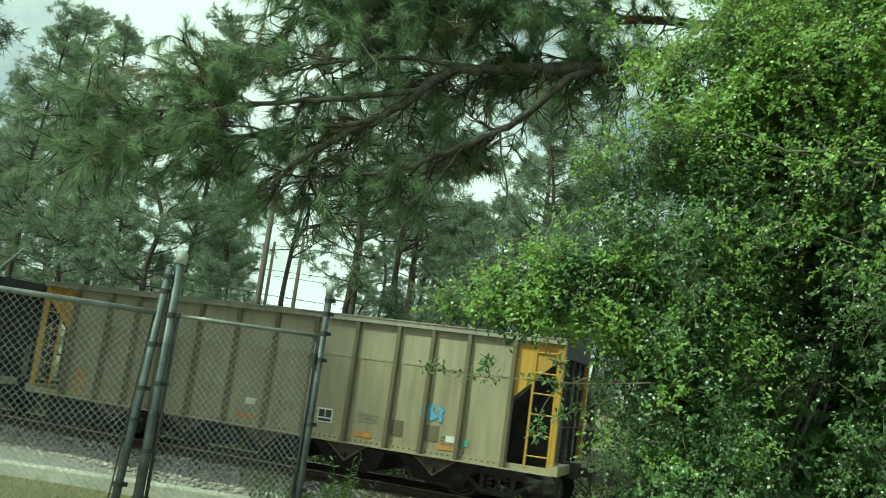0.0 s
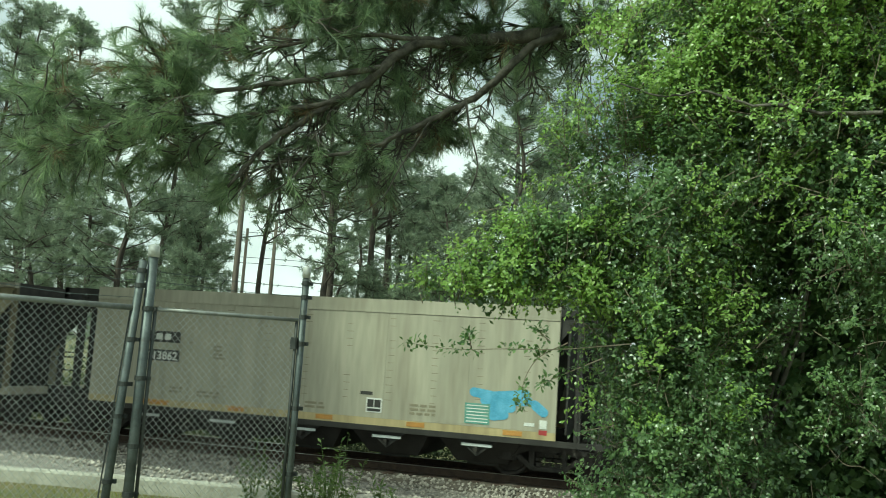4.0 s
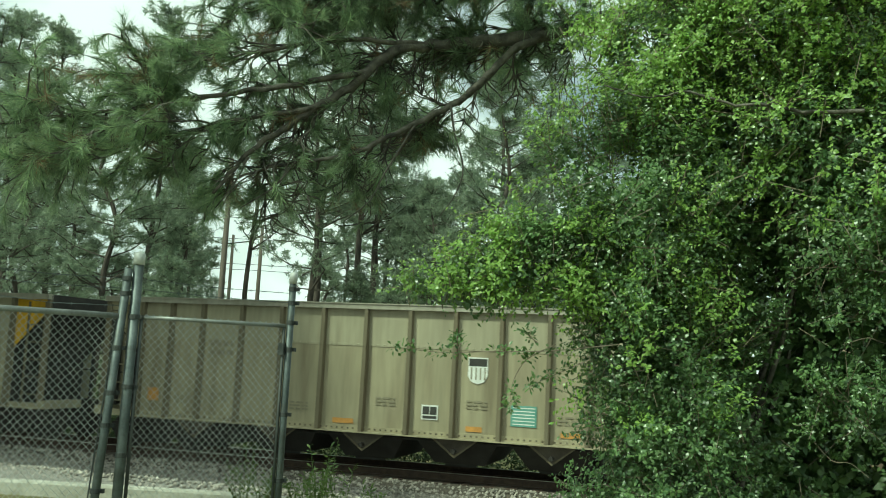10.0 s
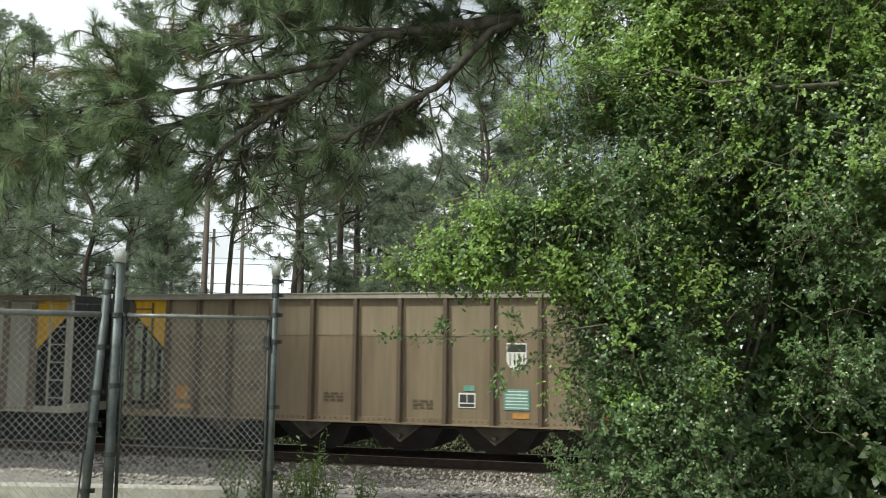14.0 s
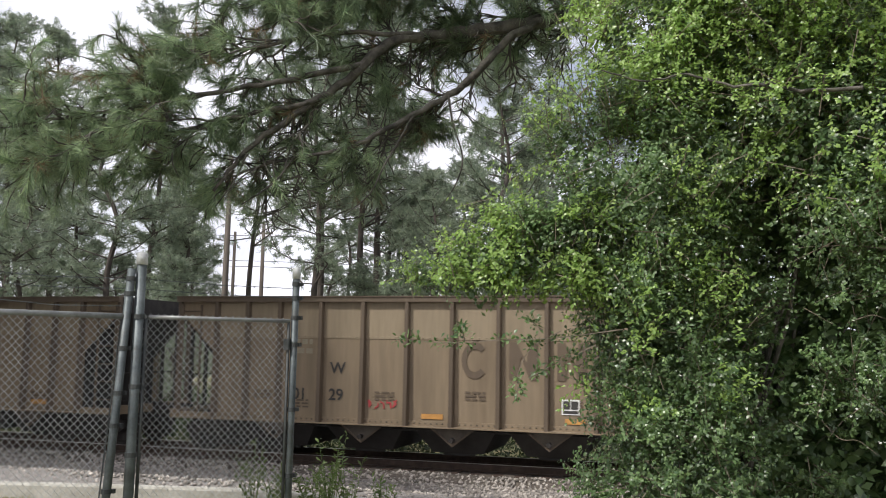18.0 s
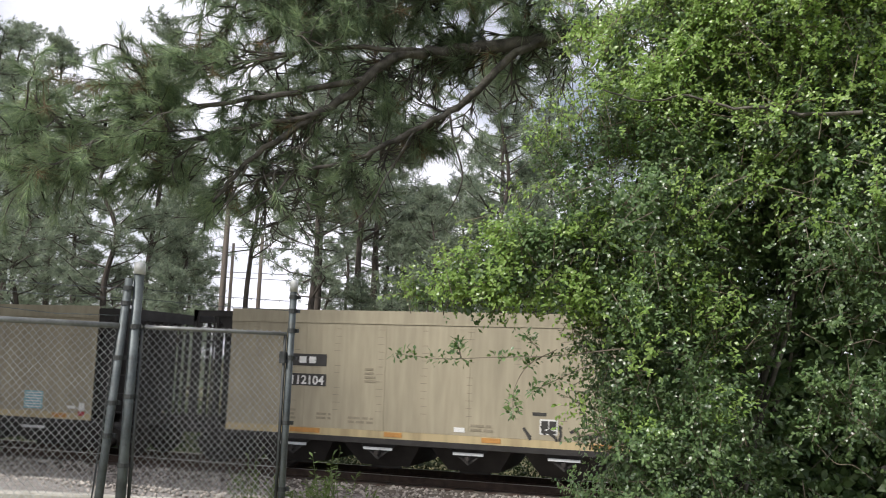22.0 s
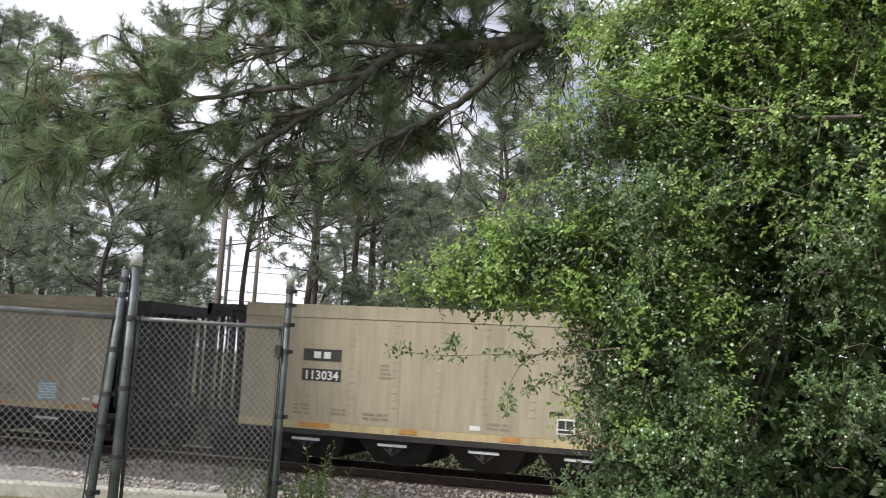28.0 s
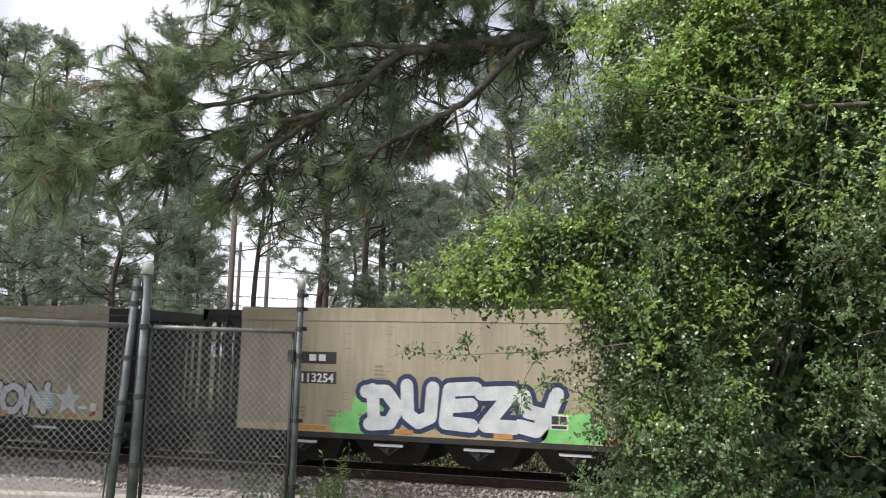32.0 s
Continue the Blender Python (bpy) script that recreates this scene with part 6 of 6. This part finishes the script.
    pts, out, fresh_lit, deep = pts[ok], out[ok], fresh_lit[ok], deep[ok]
    n = len(pts)
    d = unit(out * 0.7 + r.normal(size=(n, 3)) * 0.55 + np.array([0, -0.15, 0.25]))
    L = r.uniform(0.09, 0.22, n)
    stems = Geo()
    for i in range(0, n, 5):
        a = Vector(pts[i]) - root
        e = a + Vector(d[i]) * L[i]
        stems.tube([a - Vector(d[i]) * 0.12, a, e], [0.004, 0.003, 0.0015], 3, False)
    per = 11
    f = np.tile(np.linspace(0.05, 1.0, per), (n, 1)) + r.uniform(-0.05, 0.05, (n, per))
    base = pts[:, None, :] + d[:, None, :] * (L[:, None] * f)[:, :, None]
    side = r.normal(size=(n, per, 3))
    ax = unit(d[:, None, :] * 0.55 + unit(side) * 0.9)
    # blades turn their faces outwards and to the light
    up = unit(r.normal(size=(n, per, 3)) * 0.42 + out[:, None, :] * 0.45 + np.array([-0.3, -0.5, 0.6]))
    ax = unit(ax - up * np.sum(ax * up, axis=2, keepdims=True) * 0.8)
    ln = r.uniform(0.021, 0.042, (n, per)) * np.where(pts[:, 1] > 7.25, 3.0, np.where(deep, 1.5, 1.0))[:, None]
    wd = ln * r.uniform(0.46, 0.6, (n, per))
    sel = lambda m: (base[m].reshape(-1, 3) - np.array(root), ax[m].reshape(-1, 3), up[m].reshape(-1, 3), ln[m].ravel(), wd[m].ravel())
    o = part("leaves", leaf_mesh("leaves", *sel(~fresh_lit & ~deep), M["leaf"], True), bush)
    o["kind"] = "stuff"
    o = part("inner_leaves", leaf_mesh("inner_leaves", *sel(~fresh_lit & deep), M["leaf"], True), bush)
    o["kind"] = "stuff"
    o = part("young_leaves", leaf_mesh("young_leaves", *sel(fresh_lit), M["young"], True), bush, "pale yellow-green young shoots, some standing for sunlit leaves")
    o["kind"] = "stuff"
    o = part("fine_branching", stems.mesh("fine_branching", M["twig"]), bush)
    o["kind"] = "stuff"
    rr = random.Random(5)
    for i in range(9):
        a = Vector((rr.uniform(-0.72, -0.42), rr.uniform(0.2, 0.7), -0.1))
        b = Vector((rr.uniform(-1.2, 0.1), rr.uniform(0.0, 0.5), rr.uniform(2.4, 4.6)))
        mid = a.lerp(b, 0.5) + Vector((rr.uniform(-0.3, 0.3), rr.uniform(-0.2, 0.2), 0.2))
        line = bezier_line([a, a.lerp(mid, 0.5) + Vector((0, 0, 0.15)), mid, b], 5)
        part("stem", Geo().tube(line, [0.03 * (1 - 0.85 * j / len(line)) for j in range(len(line))], 7).mesh("stem", M["limb"], True), bush)
    line = bezier_line([(-0.74, 5.84, 3.4), (-0.45, 5.9, 3.33), (-0.2, 5.94, 3.36), (0.08, 5.95, 3.27), (0.3, 5.92, 3.26), (0.47, 5.88, 3.19), (0.82, 5.87, 3.19)], 5)
    part("branch", Geo().tube([a - root + Vector((0, 0, rr.uniform(-0.008, 0.008))) for a in line], [0.005 + 0.009 * j / len(line) for j in range(len(line))], 7).mesh("branch", M["limb"], True), bush, "bare grey-brown side branch")
    for i in range(24):
        a = Vector((rr.uniform(-0.8, 2.2), rr.uniform(-1.0, -0.3), rr.uniform(0.8, 4.4)))
        b = a + Vector((rr.uniform(-0.5, 0.5), rr.uniform(-0.25, 0.05), rr.uniform(-0.25, 0.45)))
        line = bezier_line([a, a.lerp(b, 0.35) + Vector((rr.uniform(-0.06, 0.06), 0, rr.uniform(-0.08, 0.08))), a.lerp(b, 0.7) + Vector((0, 0, rr.uniform(-0.07, 0.07))), b], 5)
        part("branchlet", Geo().tube(line, [0.0042 * (1 - 0.7 * j / len(line)) for j in range(len(line))], 5).mesh("branchlet", M["twig"]), bush)
    # thin drooping branch in front of the cars
    paths = [[(-0.6, 5.75, 1.72), (-0.97, 5.5, 1.66), (-1.3, 5.4, 1.64), (-1.6, 5.3, 1.62), (-1.88, 5.22, 1.64)], [(-0.95, 5.52, 1.7), (-1.12, 5.5, 1.6), (-1.2, 5.48, 1.45), (-1.2, 5.47, 1.3)],
             [(-0.75, 5.6, 1.62), (-0.95, 5.55, 1.52), (-1.1, 5.5, 1.44)], [(-1.5, 5.34, 1.63), (-1.52, 5.33, 1.72)], [(-1.05, 5.48, 1.7), (-1.15, 5.45, 1.78)]]
    bs, axs = [], []
    for pth in paths:
        line = bezier_line(pth, 5)
        part("drooping_twig", Geo().tube([a - root for a in line], [0.005 * (1 - 0.7 * j / len(line)) for j in range(len(line))], 4).mesh("drooping_twig", M["twig"]), bush)
        for j in range(2, len(line)):
            if noise.noise(line[j] * 9) > -0.12 or j > len(line) - 4:
                for _ in range(14):
                    off = Vector((rr.uniform(-1, 1), rr.uniform(-1, 1), rr.uniform(-0.8, 1))).normalized()
                    bs.append(line[j] - root + off * rr.uniform(0, 0.05)), axs.append(off)
    m = len(bs)
    o = part("twig_leaves", leaf_mesh("twig_leaves", np.array(bs), np.array(axs), unit(r.normal(size=(m, 3)) * 0.6 + np.array([0, -0.3, 0.8])), r.uniform(0.025, 0.045, m), r.uniform(0.014, 0.023, m), M["leaf"]), bush)
    o["kind"] = "stuff"
    return bush


shrub()


# ---- weeds and grass ----
def weed(at, h, seed):
    r = np.random.default_rng(seed)
    w = thing("weed", at, "pale green leafy weed growing by the kerb", "weed", "weeds by the gate")
    bs, ax = [], []
    for s in range(7):
        top = np.array([r.uniform(-0.16, 0.16), r.uniform(-0.12, 0.12), h * r.uniform(0.55, 1.0)])
        part("stem", Geo().tube([(0, 0, -0.1), tuple(top * 0.5 + [0.02, 0, 0]), tuple(top)], [0.005, 0.004, 0.002], 4).mesh("stem", M["weed"]), w)
        for k in range(22):
            t = 0.25 + 0.75 * k / 21
            bs.append(top * t), ax.append(unit(np.array([r.normal(), r.normal(), 0.5])))
    m = len(bs)
    o = part("leaves", leaf_mesh("leaves", np.array(bs), np.array(ax), unit(r.normal(size=(m, 3)) * 0.5 + [0, -0.3, 0.8]), r.uniform(0.04, 0.085, m), r.uniform(0.014, 0.026, m), M["weed"]), w)
    o["kind"] = "stuff"


for i, (x, y, h) in enumerate(((-4.2, 7.75, 0.72), (-4.02, 7.85, 0.58), (-3.42, 7.75, 0.82), (-3.3, 7.85, 0.6), (-3.72, 7.95, 0.55), (-3.05, 8.0, 0.42), (-4.1, 8.0, 0.55), (-3.55, 7.85, 0.62))):
    weed((x, y, 0.0), h, 40 + i)


def grass_patch():
    r = np.random.default_rng(8)
    n = 26000
    x, y = r.uniform(-9.5, -0.5, n), r.uniform(4.2, 8.3, n)
    ok = (y < 7.55 + (x + 8) * 0.21) | (x > -4.2)
    x, y = x[ok], y[ok]
    n = len(x)
    b = np.stack([x, y, np.full(n, -0.01)], 1)
    ax = unit(np.stack([r.normal(size=n) * 0.45, r.normal(size=n) * 0.45, np.ones(n)], 1))
    L = r.uniform(0.03, 0.11, n)
    s = unit(np.cross(ax, r.normal(size=(n, 3)))) * 0.0028
    v = np.stack([b - s, b + s, b + ax * L[:, None]], 1).reshape(-1, 3)
    o = tagged(new("grass", tri_mesh("grass", v, np.arange(len(v)).reshape(-1, 3), M["grass"])), "short dry green grass behind the fence", "grass", kind="stuff")


grass_patch()


# ---- pine wood beyond the track ----
def far_pine(seed, height, crown_from, radius, dens):
    """Tall trunk, crooked limbs, and needles gathered in clumps along their outer halves."""
    r = random.Random(seed)
    tree = thing("pine_tree", (0, 0, -900), "tall pine with a bare trunk and tufted crown", "tree", "pines beyond the track")
    sway = [(r.uniform(-0.25, 0.25), r.uniform(-0.25, 0.25)) for _ in range(8)]
    line = bezier_line([(sway[i][0] * i / 3, sway[i][1] * i / 3, height * i / 7 - (0.3 if i == 0 else 0)) for i in range(8)], 3)
    k = len(line)
    part("trunk", Geo().tube(line, [0.17 * (1 - 0.86 * i / (k - 1)) + 0.01 for i in range(k)], 9).mesh("trunk", M["bark"], True), tree)
    bases, dirs = [], []
    g = Geo()

    def clump(p, d, size):
        for _ in range(8):
            off = Vector((r.gauss(0, 1), r.gauss(0, 1), r.gauss(0, 0.75)))
            bases.append(p + off * size * 0.5), dirs.append((off + d * 0.9 + Vector((0, 0, 0.5))).normalized())

    z = crown_from
    while z < height + 0.1:
        f = (z - crown_from) / (height - crown_from)
        reach = max(0.7, radius * (0.55 + 0.7 * math.sin(math.pi * min(1, 0.2 + 0.8 * f))) * (1 - 0.5 * f))
        i = min(k - 2, int(z / height * (k - 1)))
        p0 = line[i].lerp(line[i + 1], r.random())
        for _ in range(dens if f < 0.75 else dens + 1):
            a = r.uniform(0, 2 * math.pi)
            L = max(0.35, reach * r.uniform(0.4, 1.15))
            d = Vector((math.cos(a), math.sin(a), r.uniform(-0.1, 0.6)))
            side = Vector((-d.y, d.x, 0))
            p1 = p0 + d * L * 0.5 + side * r.uniform(-0.2, 0.2) * L + Vector((0, 0, r.uniform(-0.08, 0.12) * L))
            p2 = p0 + d * L + side * r.uniform(-0.25, 0.25) * L + Vector((0, 0, r.uniform(-0.1, 0.3) * L))
            g.tube([p0, p1, p2], [0.05 * (1 - 0.6 * f), 0.03 * (1 - 0.6 * f), 0.009], 4, False)
            for j in range(max(2, int(L * 2.6))):
                t = 0.4 + 0.6 * r.random()
                q = p0.lerp(p1, t * 2) if t < 0.5 else p1.lerp(p2, t * 2 - 1)
                e = q + Vector((r.uniform(-1, 1), r.uniform(-1, 1), r.uniform(-0.3, 0.9))) * 0.36
                g.tube([q, e], [0.012, 0.006], 3, False)
                clump(e, d, r.uniform(0.2, 0.36))
        z += r.uniform(0.2, 0.34) if f > 0.85 else r.uniform(0.32, 0.75) if f < 0.4 else r.uniform(0.26, 0.55)
    o = part("branch_structure", g.mesh("branch_structure", M["bark"]), tree)
    o["kind"] = "stuff"
    o = part("crown", needle_mesh("crown", np.array(bases), np.array(dirs), 10, 0.25, 0.0148, 0.55, M["needle_hazed"], seed), tree, "clumps of long dark green needles")
    o["kind"] = "stuff"
    return tree


KINDS = [far_pine(51, 17, 4.5, 2.7, 3), far_pine(52, 18.5, 7.0, 2.5, 3), far_pine(53, 15, 3.5, 2.8, 3), far_pine(54, 20, 8.0, 2.6, 3), far_pine(55, 7.5, 0.6, 2.0, 4)]


def plant_wood():
    r = random.Random(77)
    spots = [(-22.0, 28.8, 2, 0.9), (-28.5, 33.5, 0, 1.0), (-31.5, 32.0, 1, 0.95), (-15.6, 33.0, 1, 0.95), (-14.8, 36.0, 3, 1.0), (-16.0, 41.0, 3, 1.1), (-7.3, 30.6, 2, 1.0), (-10.6, 34.0, 2, 0.7), (-6.6, 36.0, 2, 0.95), (-4.5, 40.0, 0, 0.8), (-6.9, 32.4, 2, 0.78), (-9.3, 38.5, 0, 1.0), (-7.6, 41.0, 1, 1.0), (-10.9, 38.5, 2, 0.85), (-27.7, 50.0, 3, 1.12),
             (-25.5, 36.5, 3, 0.95), (-12.4, 35.0, 2, 0.66), (-10.0, 31.5, 2, 0.72), (-35, 38, 3, 1.0), (-27.0, 30.0, 2, 0.85)]
    for i in range(19):
        y = r.uniform(36, 58)
        a = radians(r.uniform(-48, -20.5))
        if radians(-31.6) < a < radians(-26.6):
            continue
        spots.append((y * math.tan(a), y, r.choice((0, 1, 2)) if a < radians(-32) else r.choice((1, 3)), r.uniform(0.85, 1.15)))
    # leafy middle layer
    for i in range(11):
        y = r.uniform(36, 52)
        a = radians(r.uniform(-48, -32.2) if i % 2 else r.uniform(-25.6, -8))
        spots.append((y * math.tan(a), y, 4, r.uniform(1.0, 1.5)))
    # young pines along the wood's edge
    for i in range(9):
        y = r.uniform(27, 44)
        a = radians(r.uniform(-50, -31) if i % 3 else r.uniform(-25, -10))
        if radians(-31.0) < a < radians(-27.2):
            continue
        spots.append((y * math.tan(a), y, 4, r.uniform(0.55, 1.0)))
    # pines on the near side that shade the left part of the track
    spots += [(-13.8, 6.2, 2, 1.1), (-16.5, 5.8, 0, 1.1), (-17.4, 9.9, 0, 1.15), (-18.3, 12.0, 3, 1.0), (-19.8, 11.9, 0, 1.1), (-22.0, 12.6, 3, 1.0), (-17.5, 11.2, 2, 1.2), (-16.6, 12.6, 2, 0.9), (-19.0, 13.4, 2, 1.15), (-18.6, 8.8, 0, 1.1), (-16.2, 8.4, 2, 1.1), (-21.0, 15.0, 2, 1.2), (-20.8, 11.0, 0, 1.1), (-23.5, 13.0, 2, 1.2)]
    used = set()
    for x, y, kind, s in spots:
        m = Matrix.Translation((x, y, ground_z(x, y))) @ Euler((0, 0, r.uniform(0, 6.28))).to_matrix().to_4x4() @ Matrix.Scale(s, 4)
        if kind in used:
            o = copy_thing(KINDS[kind], m)
        else:
            used.add(kind)
            o = KINDS[kind]
            o.matrix_basis = m
        if kind == 4:
            o["label"] = "young bushy pine at the edge of the wood"
            o["group"] = "young pines beyond the track"


plant_wood()


# low scrub behind the track
def scrub():
    r = np.random.default_rng(31)
    n = 4300
    x = r.uniform(-34, 4, n)
    y = 23.5 + 6.0 * r.random(n) ** 1.5
    h = 0.9 + 0.9 * np.array([noise.noise((a * 0.35, 0, 4)) for a in x])
    z = -1.4 + r.random(n) * np.maximum(0.35, h + (y - 24.5) * 0.22)
    b = np.repeat(np.stack([x, y, z], 1), 12, 0) + r.normal(size=(n * 12, 3)) * 0.16
    m = len(b)
    tagged(new("scrub", leaf_mesh("scrub", b, r.normal(size=(m, 3)), unit(r.normal(size=(m, 3)) * 0.5 + [0, -0.3, 0.8]), r.uniform(0.08, 0.17, m), r.uniform(0.035, 0.07, m), M["scrub"], True)), "low green scrub along the far side of the track", "scrub", kind="stuff")


scrub()


# ---- utility poles ----
def utility_pole(x, y, h, r0, arm):
    p = thing("utility_pole", (x, y, ground_z(x, y)), "tall weathered timber utility pole behind the trees", "utility pole", "utility poles")
    part("shaft", Geo().tube([(0, 0, -0.5), (0, 0, h * 0.5), (0.05, 0, h)], [r0, r0 * 0.85, r0 * 0.65], 12).mesh("shaft", M["pole"], True), p)
    if arm:
        part("crossarm", Geo().box(-0.75, 0.75, -0.06, 0.06, h - 0.9, h - 0.78, 0.01).mesh("crossarm", M["pole"]), p)
        for dx in (-0.68, -0.3, 0.3, 0.68):
            part("insulator", Geo().tube([(dx, 0, h - 0.78), (dx, 0, h - 0.7), (dx, 0, h - 0.6)], [0.03, 0.06, 0.03], 8).mesh("insulator", M["band"], True), p)
    return p


utility_pole(-20.75, 35.2, 11.5, 0.16, False)
utility_pole(-31.35, 58.1, 11.8, 0.18, True)
utility_pole(-33.0, 57.0, 11.0, 0.15, False)
cables = thing("overhead_cables", (0, 0, 0), "thin sagging overhead cables between the poles", "cable")
for z, dz in ((9.4, 0), (7.6, 0.2), (7.2, -0.5)):
    pts = [(-90, 40 + dz * 3, z + 1.0), (-60, 49, z - 0.2), (-31.35, 58.1, z), (0, 67, z - 1.0), (30, 76, z)]
    part("cable", Geo().tube(bezier_line(pts, 6), 0.022, 4).mesh("cable", M["cable"]), cables)

motions()
